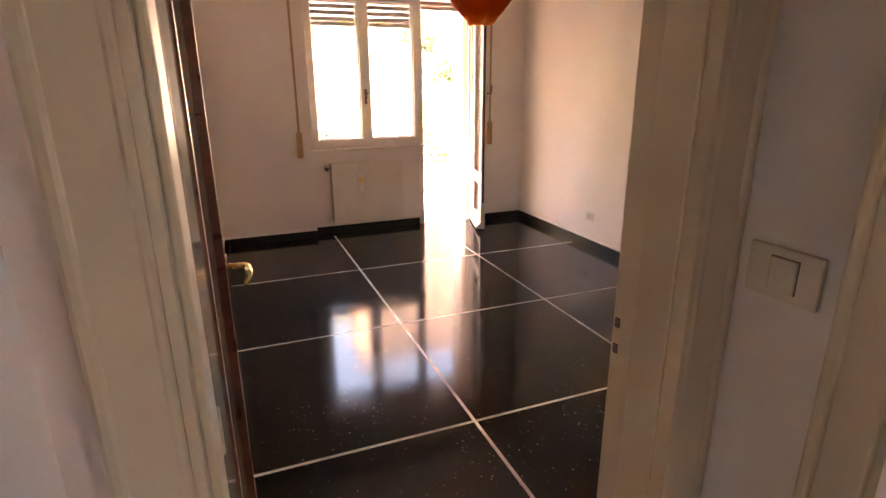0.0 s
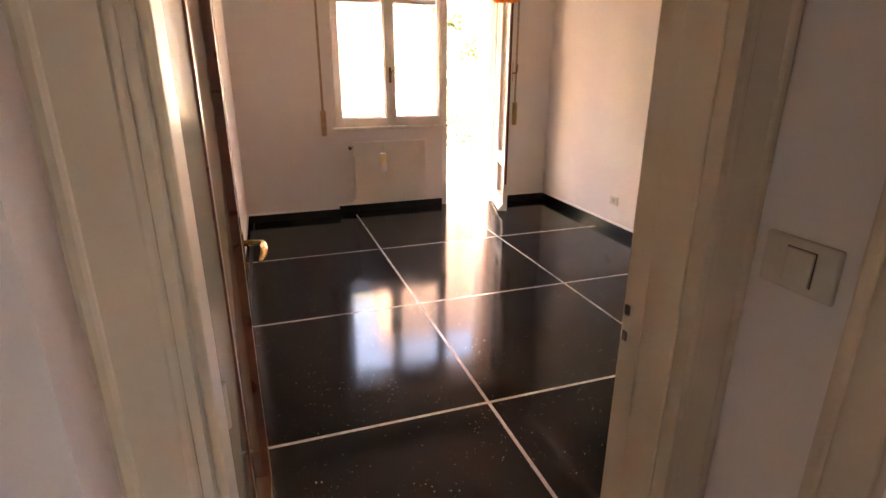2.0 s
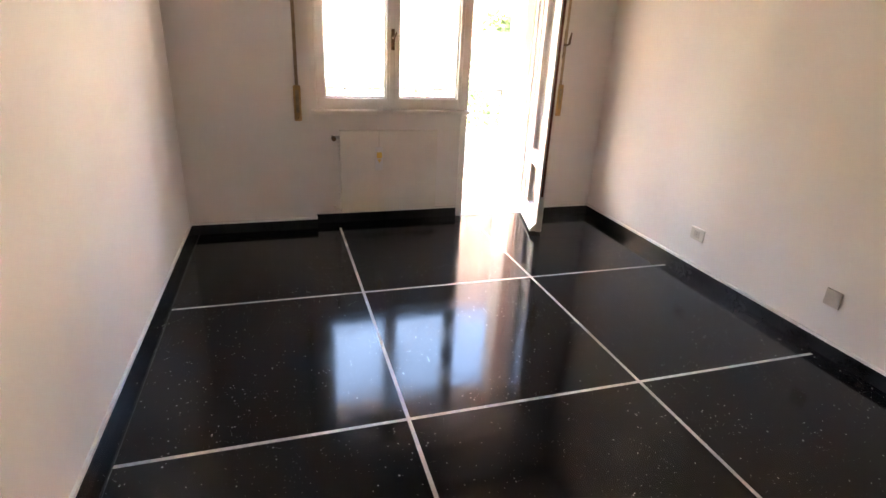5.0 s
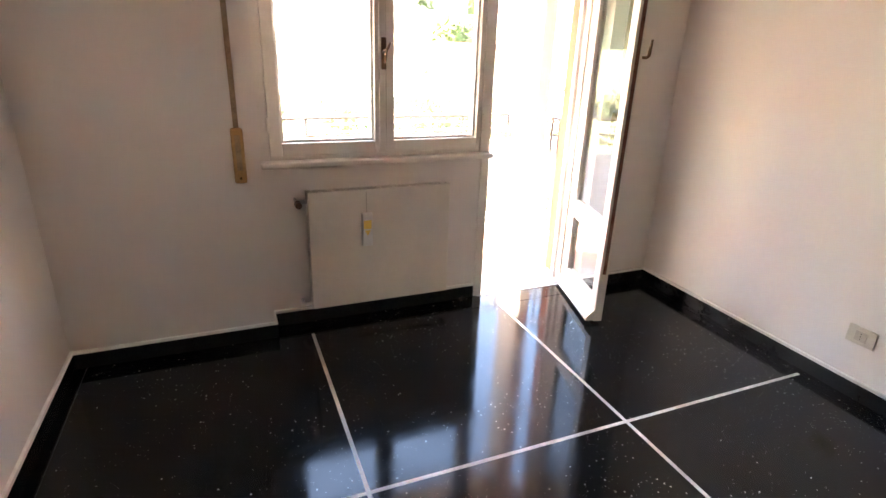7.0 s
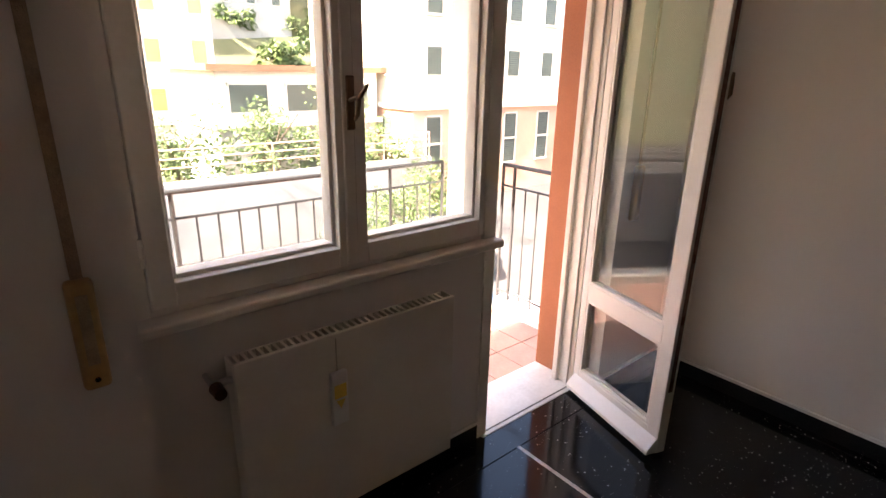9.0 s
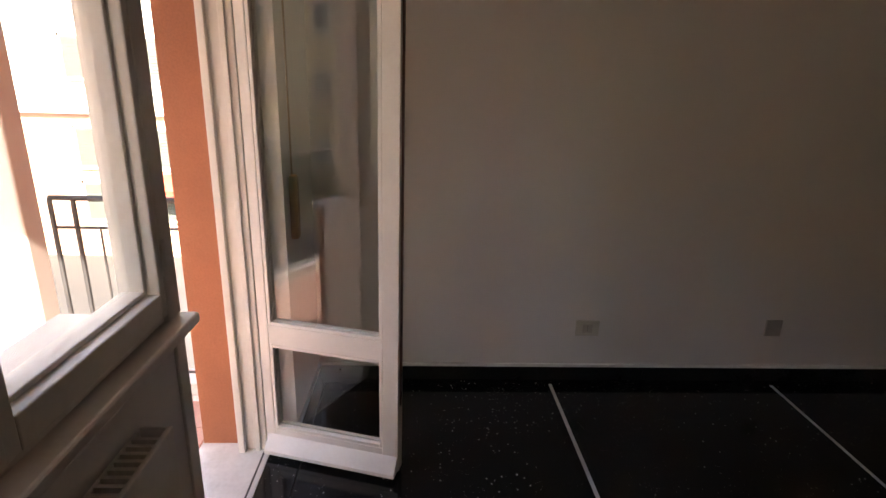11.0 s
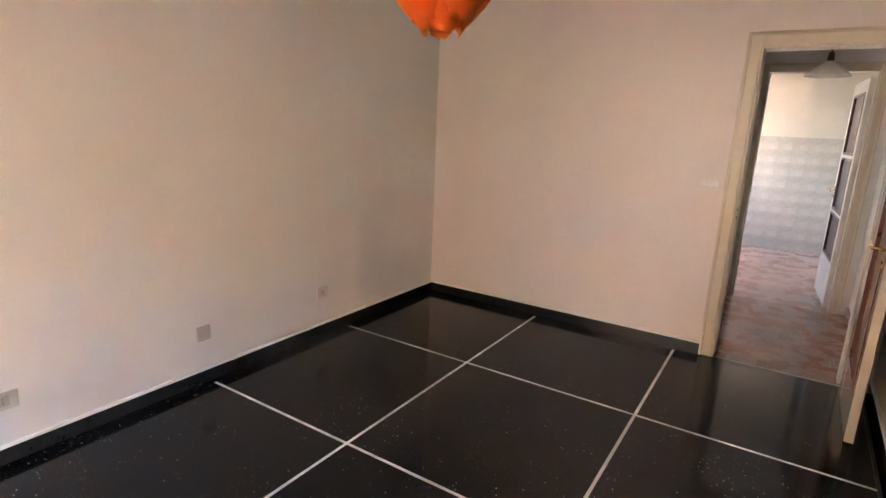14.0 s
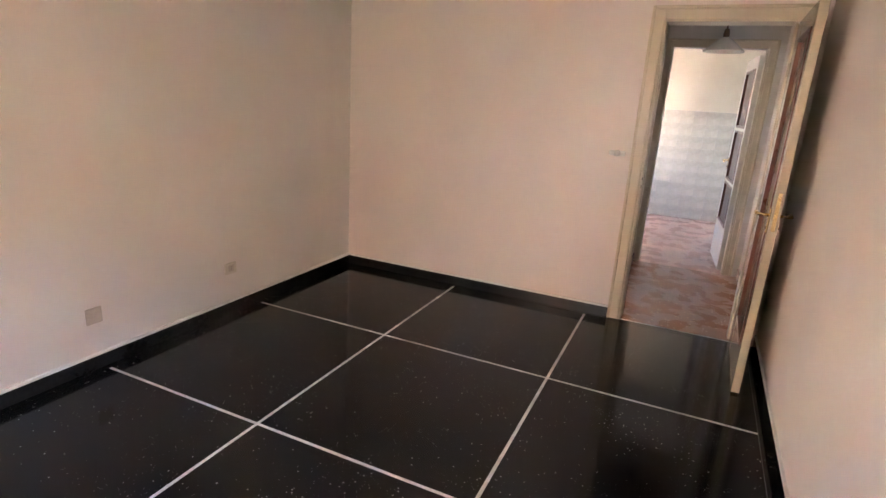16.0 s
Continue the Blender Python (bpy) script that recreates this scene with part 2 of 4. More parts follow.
M_DOORGLASS = mat("milk_door_glass", (0.62, 0.53, 0.42), 0.06, 0.03, 2, 40, 0.0, spec=0.7, rough_vary=0.02)


# ---- mesh helpers ----
def link(name, bm, material, parent=None, label="", smooth=False):
    me = bpy.data.meshes.new(name)
    bmesh.ops.recalc_face_normals(bm, faces=bm.faces)
    bm.to_mesh(me)
    bm.free()
    me.materials.append(material)
    if smooth:
        me.shade_smooth()
    ob = new(name, me)
    if parent:
        ob.parent = parent
    if label:
        ob["label"] = label
    return ob


def part(name, bm, material, parent, label="", smooth=False):
    return link(name, bm, material, parent, label, smooth)


def thing(name, label, category, at=(0, 0, 0), group="", kind=""):
    e = new(name)
    e.empty_display_size = 0.05
    e.location = at
    return tagged(e, label, category, group, kind)


def box(x0, x1, y0, y1, z0, z1, bevel=0.0, bm=None, seg=2):
    own = bmesh.new()
    v = [own.verts.new((x, y, z)) for x in (x0, x1) for y in (y0, y1) for z in (z0, z1)]
    for f in ((0, 1, 3, 2), (4, 6, 7, 5), (0, 4, 5, 1), (2, 3, 7, 6), (0, 2, 6, 4), (1, 5, 7, 3)):
        own.faces.new([v[i] for i in f])
    bmesh.ops.recalc_face_normals(own, faces=own.faces)
    if bevel:
        bmesh.ops.bevel(own, geom=own.edges[:], offset=bevel, segments=seg, affect="EDGES", profile=0.5)
    if bm is None:
        return own
    me = bpy.data.meshes.new("tmp")
    own.to_mesh(me)
    own.free()
    bm.from_mesh(me)
    bpy.data.meshes.remove(me)
    return bm


def boxes(rows, bevel=0.0):
    bm = bmesh.new()
    for r in rows:
        box(*r, bevel=bevel, bm=bm)
    return bm


def prism(points, z0, z1):
    """A plan outline drawn up from z0 to z1."""
    bm = bmesh.new()
    lo = [bm.verts.new((x, y, z0)) for x, y in points]
    hi = [bm.verts.new((x, y, z1)) for x, y in points]
    bm.faces.new(lo)
    bm.faces.new(hi)
    k = len(points)
    for i in range(k):
        bm.faces.new((lo[i], lo[(i + 1) % k], hi[(i + 1) % k], hi[i]))
    return bm


def tube(path, r, seg=10, bm=None):
    """A round bar along a line of points, with closed ends."""
    bm = bm or bmesh.new()
    rings = []
    pts = [Vector(p) for p in path]
    for i, p in enumerate(pts):
        d = (pts[min(i + 1, len(pts) - 1)] - pts[max(i - 1, 0)]).normalized()
        a = d.orthogonal().normalized()
        if rings:
            a = (prev - d * prev.dot(d)).normalized()
        prev = a
        b = d.cross(a)
        rr = r[i] if isinstance(r, (list, tuple)) else r
        rings.append([bm.verts.new(p + rr * (a * math.cos(q) + b * math.sin(q))) for q in (2 * math.pi * k / seg for k in range(seg))])
    for u, w in zip(rings, rings[1:]):
        for k in range(seg):
            bm.faces.new((u[k], u[(k + 1) % seg], w[(k + 1) % seg], w[k]))
    bm.faces.new(rings[0])
    bm.faces.new(rings[-1])
    return bm


def lathe(profile, seg=40, centre=(0, 0, 0)):
    bm = bmesh.new()
    rings = [[bm.verts.new((centre[0] + r * math.cos(2 * math.pi * k / seg), centre[1] + r * math.sin(2 * math.pi * k / seg), centre[2] + z)) for k in range(seg)] for r, z in profile]
    for u, w in zip(rings, rings[1:]):
        for k in range(seg):
            bm.faces.new((u[k], u[(k + 1) % seg], w[(k + 1) % seg], w[k]))
    return bm


# ---- plan ----
XR, YB, YF = 2.20, -1.187, 3.447          # east wall, door wall, window wall
XL0, XL1 = -1.125, -1.045                  # west wall, slightly out of square
YN = 3.565                                 # back of the window niche
YO = 3.81                                  # outer face of the facade
CH = 2.95
X1, X2, Y1, Y2, Y3 = 0.020, 1.108, 2.288, 1.137, -0.01
NL, NR = -0.16, 1.69                       # niche sides
DX0, DX1, DH = -0.985, -0.222, 2.085       # room door opening
YH = -1.34                                 # hall side of the door wall
HX0, HX1 = -1.115, -0.135                  # hall walls
YK = -2.97                                 # hall side of the kitchen wall
BX0, BX1 = 1.06, 1.69                      # balcony door opening


def west(y):
    return XL0 + (XL1 - XL0) * (y - YB) / (YF - YB)


def structure(name, bm, material, label, category, smooth=False):
    return tagged(link(name, bm, material, None, "", smooth), label, category, kind="structure")


# ---- room: floor ----
floor = structure("floor", prism([(XL0 - 0.1, YB), (XR + 0.1, YB), (XR + 0.1, YN + 0.09), (XL1 - 0.1, YN + 0.09)], -0.2, -0.006), M_THIN, "black polished terrazzo floor in large panels with white inlay lines", "floor")
LW = 0.0085
BORD = 0.055
cols = [(None, X1), (X1, X2), (X2, None)]
rows_y = [(YB + BORD, Y3), (Y3, Y2), (Y2, Y1), (Y1, YF - BORD + 0.02)]
for cx0, cx1 in cols:
    for ry0, ry1 in rows_y:
        a0 = ry0 + (LW if ry0 in (Y3, Y2, Y1) else 0.002)
        a1 = ry1 - (LW if ry1 in (Y3, Y2, Y1) else 0.002)
        lo0 = cx0 + LW if cx0 is not None else west(a0) + BORD
        lo1 = cx0 + LW if cx0 is not None else west(a1) + BORD
        hi = cx1 - LW if cx1 is not None else XR - BORD
        part("floor_panel", prism([(lo0, a0), (hi, a0), (hi, a1), (lo1, a1)], -0.006, 0.0), M_FLOOR, floor)
for x in (X1, X2):
    part("inlay_strip", box(x - LW + 0.001, x + LW - 0.001, YB + BORD, YF - 0.03, -0.006, 0.0006), M_INLAY, floor, "white inlay line")
for y in (Y1, Y2, Y3):
    for a, b in ((west(y) + BORD, X1 - LW), (X1 + LW, X2 - LW), (X2 + LW, XR - BORD)):
        part("inlay_strip", box(a, b, y - LW + 0.001, y + LW - 0.001, -0.006, 0.0006), M_INLAY, floor, "white inlay line")
T = 0.004
part("floor_border", prism([(west(YB), YB), (XR, YB), (XR, YB + BORD - T), (west(YB), YB + BORD - T)], -0.006, 0.0), M_FLOOR, floor)
part("floor_border", prism([(XR - BORD + T, YB + BORD), (XR, YB + BORD), (XR, YF), (XR - BORD + T, YF)], -0.006, 0.0), M_FLOOR, floor)
part("floor_border", prism([(west(YB), YB + BORD), (west(YB) + BORD - T, YB + BORD), (west(YF) + BORD - T, YF), (west(YF), YF)], -0.006, 0.0), M_FLOOR, floor)
part("floor_border", prism([(west(YF) + BORD, YF - BORD + 0.024), (XR - BORD, YF - BORD + 0.024), (XR - BORD, YF), (NR, YF), (NR, YN), (NL, YN), (NL, YF), (west(YF) + BORD, YF)], -0.006, -0.0002), M_FLOOR, floor)

# ---- room: walls ----
structure("ceiling", box(-1.6, XR + 0.3, -6.2, YO, CH, CH + 0.2), M_CEIL, "plain white plaster ceiling", "ceiling")
structure("wall_east", box(XR, XR + 0.2, YH, YO, -0.2, CH), M_WAVY, "white plaster wall with faint vertical streaks", "wall")
structure("wall_west", prism([(XL0 - 0.25, YB), (XL0, YB), (XL1, YF), (XL1, YO), (XL0 - 0.25, YO)], -0.2, CH), M_WALL, "white plaster wall beside the open door", "wall")
bm = boxes(((DX1, XR, YH, YB, -0.2, CH), (HX0 - 0.26, DX0, YH, YB, -0.2, CH), (DX0, DX1, YH, YB, DH, CH)))
structure("wall_south", bm, M_WALL_BOUNCE, "white plaster wall with a doorway, tinted pink for bounce light", "wall")
WZ0, WZT = 0.865, 2.36
bm = boxes(((XL1, NL, YF, YO, -0.2, CH), (NR, XR, YF, YO, -0.2, CH), (NL, 1.03, YN, YO, -0.2, WZ0), (NL, NR, YF, YO, WZT, CH)))
structure("wall_north", bm, M_WALL, "white plaster window wall with a recessed niche", "wall")

# baseboards with a white paint line on top
BH, BT = 0.074, 0.012
bb = [
    ("e", [(XR - BT, YB), (XR, YB), (XR, YF), (XR - BT, YF)]),
    ("s", [(DX1 + 0.085, YB), (XR - BT, YB), (XR - BT, YB + BT), (DX1 + 0.085, YB + BT)]),
    ("w", [(west(YB), YB), (west(YB) + BT, YB), (west(YF) + BT, YF), (west(YF), YF)]),
    ("n", [(west(YF) + BT, YF - BT), (NL + BT, YF - BT), (NL + BT, YF), (west(YF) + BT, YF)]),
    ("n", [(NR, YF - BT), (XR - BT, YF - BT), (XR - BT, YF), (NR, YF)]),
    ("n", [(NL, YF), (NL + BT, YF), (NL + BT, YN), (NL, YN)]),
    ("n", [(NL + BT, YN - BT), (1.0, YN - BT), (1.0, YN), (NL + BT, YN)]),
]
for _, outline in bb:
    b = structure("baseboard", prism(outline, 0.0, BH), M_BASE, "low black marble baseboard with a white paint edge", "baseboard")
    part("paint_edge", prism(outline, BH, BH + 0.015), M_LINE, b, "white paint edge")

# ---- room door: casing, leaf ----
def casing(name, x0, x1, y, out, h, w, label, material=M_CASE, deep=1.0):
    """Moulded frame round an opening in a wall across y; out is the side it stands proud."""
    c = thing(name, label, "door frame", (0, 0, 0), kind="structure")
    for a, b, z0, z1 in ((x0 - w, x0, 0, h + w), (x1, x1 + w, 0, h + w)):
        part("casing_board", box(a, b, min(y, y + out * 0.018 * deep), max(y, y + out * 0.018 * deep), z0, z1, 0.004), material, c)
        s = b - 0.016 if a < x0 - w / 2 and b <= x0 + 1e-6 else a
        part("casing_bead", box(s, s + 0.016, min(y, y + out * (0.018 * deep + 0.008 * deep * deep)), max(y, y + out * (0.018 * deep + 0.008 * deep * deep)), z0, h, 0.005), material, c)
        o = a if b <= x0 + 1e-6 else b - 0.02
        part("casing_edge", box(o, o + 0.02, min(y, y + out * 0.03 * deep), max(y, y + out * 0.03 * deep), z0, h + w, 0.006), material, c)
    part("casing_board", box(x0, x1, min(y, y + out * 0.018 * deep), max(y, y + out * 0.018 * deep), h, h + w, 0.004), material, c)
    part("casing_edge", box(x0 - w + 0.02, x1 + w - 0.02, min(y, y + out * 0.03 * deep), max(y, y + out * 0.03 * deep), h + w - 0.02, h + w, 0.006), material, c)
    return c


frame_room = casing("door_frame", DX0, DX1, YB, 1, DH, 0.083, "cream painted moulded door casing")
JT = 0.012
part("jamb", box(DX0, DX0 + JT, YH - 0.01, YB + 0.01, 0, DH), M_CASE, frame_room)
part("jamb", box(DX1 - JT, DX1, YH - 0.01, YB + 0.01, 0, DH), M_CASE, frame_room)
part("head", box(DX0 + JT, DX1 - JT, YH - 0.01, YB + 0.01, DH - JT, DH), M_CASE, frame_room)
part("stop_bead", box(DX0 + JT, DX0 + JT + 0.014, YH + 0.02, YB - 0.04, 0, DH - JT, 0.004), M_CASE, frame_room)
part("stop_bead", box(DX1 - JT - 0.006, DX1 - JT, YH + 0.02, YB - 0.05, 0, DH - JT, 0.003), M_CASE, frame_room)
for z in (1.0, 1.055):
    part("strike_plate", box(DX1 - JT - 0.004, DX1 - JT, YB - 0.010, YB + 0.002, z - 0.010, z + 0.010, 0.001), M_PLASTD, frame_room, "dark strike plate slot")
hall_case = casing("door_frame", DX0, DX1, YH, -1, DH, 0.087, "cream painted moulded door casing on the hall side", deep=0.45)


def lever(parent, m, mirror=1, material=M_BRASS):
    """Lever handle: rose, neck and curved grip; y points out of the door."""
    def tr(bm):
        bmesh.ops.transform(bm, matrix=m, verts=bm.verts)
        return bm
    bm = box(-0.017, 0.017, 0, 0.006, -0.075, 0.055, 0.005)
    h = part("handle_plate", tr(bm), material, parent, "brass handle plate")
    k = mirror
    bm = tube([(0, 0.004, 0.02), (0, 0.045, 0.02), (k * 0.012, 0.057, 0.02), (k * 0.06, 0.06, 0.021), (k * 0.10, 0.058, 0.016), (k * 0.118, 0.05, 0.006)], [0.009, 0.008, 0.009, 0.010, 0.009, 0.006])
    part("lever", tr(bm), material, h, "curved brass lever", smooth=True)
    bm = tube([(0, 0.005, -0.045), (0, 0.012, -0.045)], 0.008)
    part("key_rose", tr(bm), M_BRONZE, h)
    return h


def glazed_leaf(name, w, h, t, label, at, angle, panes, pane_mat, bead_mat, body_mat=M_CREAM, stile=0.095, bottom=0.26, top=0.11, hinge_stile=None):
    """A door leaf from its hinge along +x, thickness +y; panes one above another."""
    first = hinge_stile or stile
    d = thing(name, label, "door", at)
    d.rotation_euler = (0, 0, radians(angle))
    part("stile", box(0, first, 0, t, 0.012, h, 0.003), body_mat, d)
    part("stile", box(w - stile, w, 0, t, 0.012, h, 0.003), body_mat, d)
    part("bottom_rail", box(first, w - stile, 0.001, t - 0.001, 0.012, bottom), body_mat, d)
    part("top_rail", box(first, w - stile, 0.001, t - 0.001, h - top, h), body_mat, d)
    span = (h - top - bottom)
    z = bottom
    n = len(panes)
    for i, f in enumerate(panes):
        z1 = z + span * f
        zt = z1 - (0.03 if i < n - 1 else 0)
        if i < n - 1:
            part("glazing_bar", box(first, w - stile, 0.002, t - 0.002, zt, z1), body_mat, d)
        part("pane", box(first + 0.001, w - stile - 0.001, t * 0.42, t * 0.58, z + 0.001, zt - 0.001), pane_mat, d, "glass pane")
        for y0, y1 in ((-0.004, t * 0.42), (t * 0.58, t + 0.004)):
            bw = 0.022
            part("glazing_bead", boxes(((first, first + bw, y0, y1, z, zt), (w - stile - bw, w - stile, y0, y1, z, zt), (first + bw, w - stile - bw, y0, y1, z, z + bw), (first + bw, w - stile - bw, y0, y1, zt - bw, zt))), bead_mat, d, "dark mahogany glazing bead")
        z = z1
    return d


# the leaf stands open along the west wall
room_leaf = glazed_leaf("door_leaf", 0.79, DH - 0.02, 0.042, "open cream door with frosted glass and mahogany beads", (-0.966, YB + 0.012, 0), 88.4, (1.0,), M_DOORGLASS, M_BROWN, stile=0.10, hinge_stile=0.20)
lever(room_leaf, Matrix.Translation((0.735, 0.0, 1.005)) @ Matrix.Rotation(math.pi, 4, "Z"), 1)
lever(room_leaf, Matrix.Translation((0.735, 0.042, 1.005)), -1)
part("latch_plate", box(0.7885, 0.7915, 0.012, 0.030, 0.95, 1.15), M_BRASS, room_leaf, "brass latch plate")
for z in (0.25, 1.0, 1.8):
    part("hinge", tube([(-0.006, 0.0, z - 0.04), (-0.006, 0.0, z + 0.04)], 0.008), M_CREAM, room_leaf)

# ---- window, sill ----
FY0, FY1 = YN + 0.006, YN + 0.085
win = thing("window_1", "ivory painted double casement window with half-lowered roller shutter", "window", kind="structure")
part("window_frame", box(NL + 0.002, NL + 0.05, FY0, FY1 + 0.02, WZ0 + 0.015, WZT, 0.003), M_WHITEWOOD, win)
part("window_frame", box(0.995, 1.058, FY0 - 0.012, FY1 + 0.02, WZ0 + 0.015, WZT, 0.003), M_WHITEWOOD, win)
part("window_frame", box(NL + 0.05, 0.995, FY0, FY1 + 0.02, WZ0 + 0.015, WZ0 + 0.035, 0.003), M_WHITEWOOD, win)
part("window_frame", box(NL + 0.05, 0.995, FY0, FY1 + 0.02, 2.31, WZT, 0.003), M_WHITEWOOD, win)


def sash(x0, x1, gx0, gx1, name="sash"):
    s = part(name, boxes(((x0, gx0, FY0 - 0.012, FY1, 0.90, 2.31), (gx1, x1, FY0 - 0.012, FY1, 0.90, 2.31), (gx0, gx1, FY0 - 0.012, FY1, 0.90, 0.962), (gx0, gx1, FY0 - 0.012, FY1, 2.255, 2.31)), 0.004), M_WHITEWOOD, win)
    b = 0.012
    part("glazing_bead", boxes(((gx0, gx0 + b, FY0 + 0.016, FY1 - 0.012, 0.962, 2.255), (gx1 - b, gx1, FY0 + 0.016, FY1 - 0.012, 0.962, 2.255), (gx0 + b, gx1 - b, FY0 + 0.016, FY1 - 0.012, 0.962, 0.974), (gx0 + b, gx1 - b, FY0 + 0.016, FY1 - 0.012, 2.243, 2.255)), 0.003), M_WHITEWOOD, s)
    p = part("pane", box(gx0 + 0.002, gx1 - 0.002, FY0 + 0.047, FY0 + 0.051, 0.965, 2.252), M_GLASS, s)
    p.visible_shadow = False
    return s


s1 = sash(-0.108, 0.438, -0.050, 0.405)
s2 = sash(0.440, 0.993, 0.502, 0.968)
part("cover_strip", box(0.425, 0.462, FY0 - 0.022, FY0 - 0.012, 0.905, 2.30, 0.004), M_WHITEWOOD, win)
for z in (1.05, 2.1):
    part("hinge", tube([(0.998, FY0 - 0.016, z - 0.035), (0.998, FY0 - 0.016, z + 0.035)], 0.006), M_WHITEWOOD, win)
    part("hinge", tube([(-0.112, FY0 - 0.014, z - 0.035), (-0.112, FY0 - 0.014, z + 0.035)], 0.006), M_WHITEWOOD, win)
hp = part("handle_plate", box(0.434, 0.460, FY0 - 0.030, FY0 - 0.022, 1.305, 1.45, 0.004), M_BRONZE, win, "dark bronze handle plate")
part("lever", tube([(0.444, FY0 - 0.03, 1.385), (0.444, FY0 - 0.066, 1.395), (0.445, FY0 - 0.074, 1.385), (0.442, FY0 - 0.072, 1.35), (0.441, FY0 - 0.06, 1.335)], [0.006, 0.006, 0.007, 0.006, 0.004]), M_BRONZE, hp, "worn brass lever", smooth=True)
part("lever_grip", tube([(0.446, FY0 - 0.064, 1.385), (0.452, FY0 - 0.082, 1.405), (0.458, FY0 - 0.100, 1.428)], [0.006, 0.007, 0.0045]), M_BRONZE, hp, smooth=True)

sill = structure("window_sill", box(NL + 0.002, 1.064, YN - 0.050, YN + 0.10, WZ0 - 0.016, WZ0 + 0.014, 0.009, seg=3), M_WHITEWOOD, "ivory painted window sill with rounded edge", "window sill")

# roller shutters, partly lowered
def shutter(name, x0, x1, y, zb, gaps, label):
    s = thing(name, label, "roller shutter")
    z = zb
    k = 0
    while z < WZT + 0.05:
        h = 0.043
        part("slat", box(x0, x1, y, y + 0.012, z, z + h, 0.004), M_SHUT, s)
        z += h + (0.014 if k in gaps else 0.002)
        k += 1
    return s


shutter("roller_shutter", NL + 0.02, 1.04, YN + 0.145, 2.045, (1, 2, 3, 4), "brown slatted roller shutter lowered over the top of the window")
shutter("roller_shutter", BX0 + 0.01, BX1 - 0.01, YN + 0.145, 2.225, (5,), "brown slatted roller shutter rolled up above the balcony door")

# ---- balcony door ----
bd = thing("door_2", "ivory painted balcony door frame with marble threshold", "door frame", kind="structure")
part("jamb", box(1.006, 1.058, FY0 - 0.014, FY1 + 0.04, 0, WZ0 - 0.014, 0.004), M_WHITEWOOD, bd)
part("jamb", box(BX1 - 0.045, BX1 - 0.002, FY0 - 0.01, FY1 + 0.02, 0.004, WZT, 0.004), M_WHITEWOOD, bd)
part("jamb_bead", box(BX1 - 0.058, BX1 - 0.045, FY0 + 0.012, FY0 + 0.032, 0.004, WZT, 0.003), M_WHITEWOOD, bd)
part("jamb_bead", box(BX1 - 0.068, BX1 - 0.045, FY1 - 0.008, FY1 + 0.018, 0.004, WZT, 0.003), M_WHITEWOOD, bd)
part("head", box(1.058, BX1 - 0.045, FY0, FY1 + 0.02, 2.30, WZT, 0.004), M_WHITEWOOD, bd)
part("threshold", box(1.03, BX1, YN - 0.02, YO + 0.02, -0.05, 0.004, 0.003), M_MARBLE, bd, "pale marble threshold")

part("groove", box(1.062, BX1 - 0.06, YN, YN + 0.007, 0.002, 0.0055), M_PLASTD, bd, "dark joint")

part("joint", box(BX1 - 0.012, BX1 - 0.003, FY1 + 0.022, FY1 + 0.034, 0.004, WZT), M_PLASTD, bd, "dark joint")
leaf_w, leaf_t = 0.552, 0.048
bl = thing("balcony_door_leaf", "open ivory balcony door with two glass panes", "door", (BX1 - 0.044, YN - 0.006, 0))
bl.rotation_euler = (0, 0, radians(254.0))
LZ = 2.27
ST = 0.062
SH = 0.040
part("stile", box(0, SH, 0, leaf_t, 0.016, LZ, 0.004), M_WHITEWOOD, bl)
part("stile", box(leaf_w - ST, leaf_w, 0, leaf_t, 0.016, LZ, 0.004), M_WHITEWOOD, bl)
part("bottom_rail", box(SH, leaf_w - ST, 0.001, leaf_t - 0.001, 0.016, 0.112, 0.003), M_WHITEWOOD, bl)
part("middle_rail", box(SH, leaf_w - ST, 0.001, leaf_t - 0.001, 0.482, 0.562, 0.003), M_WHITEWOOD, bl)
part("top_rail", box(SH, leaf_w - ST, 0.001, leaf_t - 0.001, 2.18, LZ, 0.003), M_WHITEWOOD, bl)
for z0, z1 in ((0.112, 0.482), (0.562, 2.18)):
    p = part("pane", box(SH + 0.001, leaf_w - ST - 0.001, 0.022, 0.026, z0 + 0.001, z1 - 0.001), M_OLDGLASS, bl)
    p.visible_shadow = False
    b = 0.013
    for y0, y1 in ((0.002, 0.020), (0.028, leaf_t - 0.004)):
        part("glazing_bead", boxes(((SH, SH + b, y0, y1, z0, z1), (leaf_w - ST - b, leaf_w - ST, y0, y1, z0, z1), (SH + b, leaf_w - ST - b, y0, y1, z0, z0 + b), (SH + b, leaf_w - ST - b, y0, y1, z1 - b, z1)), 0.002), M_WHITEWOOD, bl)
# sloping weather bar on the outer face
bm = bmesh.new()
prof = [(0.0, 0.085), (0.0, 0.02), (-0.045, 0.02), (-0.045, 0.035)]
for x in (0.012, leaf_w - 0.004):
    for y, z in prof:
        bm.verts.new((x, y, z))
bm.verts.ensure_lookup_table()
bm.faces.new(bm.verts[0:4])
bm.faces.new(bm.verts[4:8])
for i in range(4):
    bm.faces.new((bm.verts[i], bm.verts[(i + 1) % 4], bm.verts[4 + (i + 1) % 4], bm.verts[4 + i]))
part("weather_bar", bm, M_WHITEWOOD, bl, "sloping white weather bar")
hp = part("handle_plate", box(leaf_w - 0.045, leaf_w - 0.018, leaf_t, leaf_t + 0.007, 1.31, 1.50, 0.003), M_BRONZE, bl, "dark bronze handle plate")
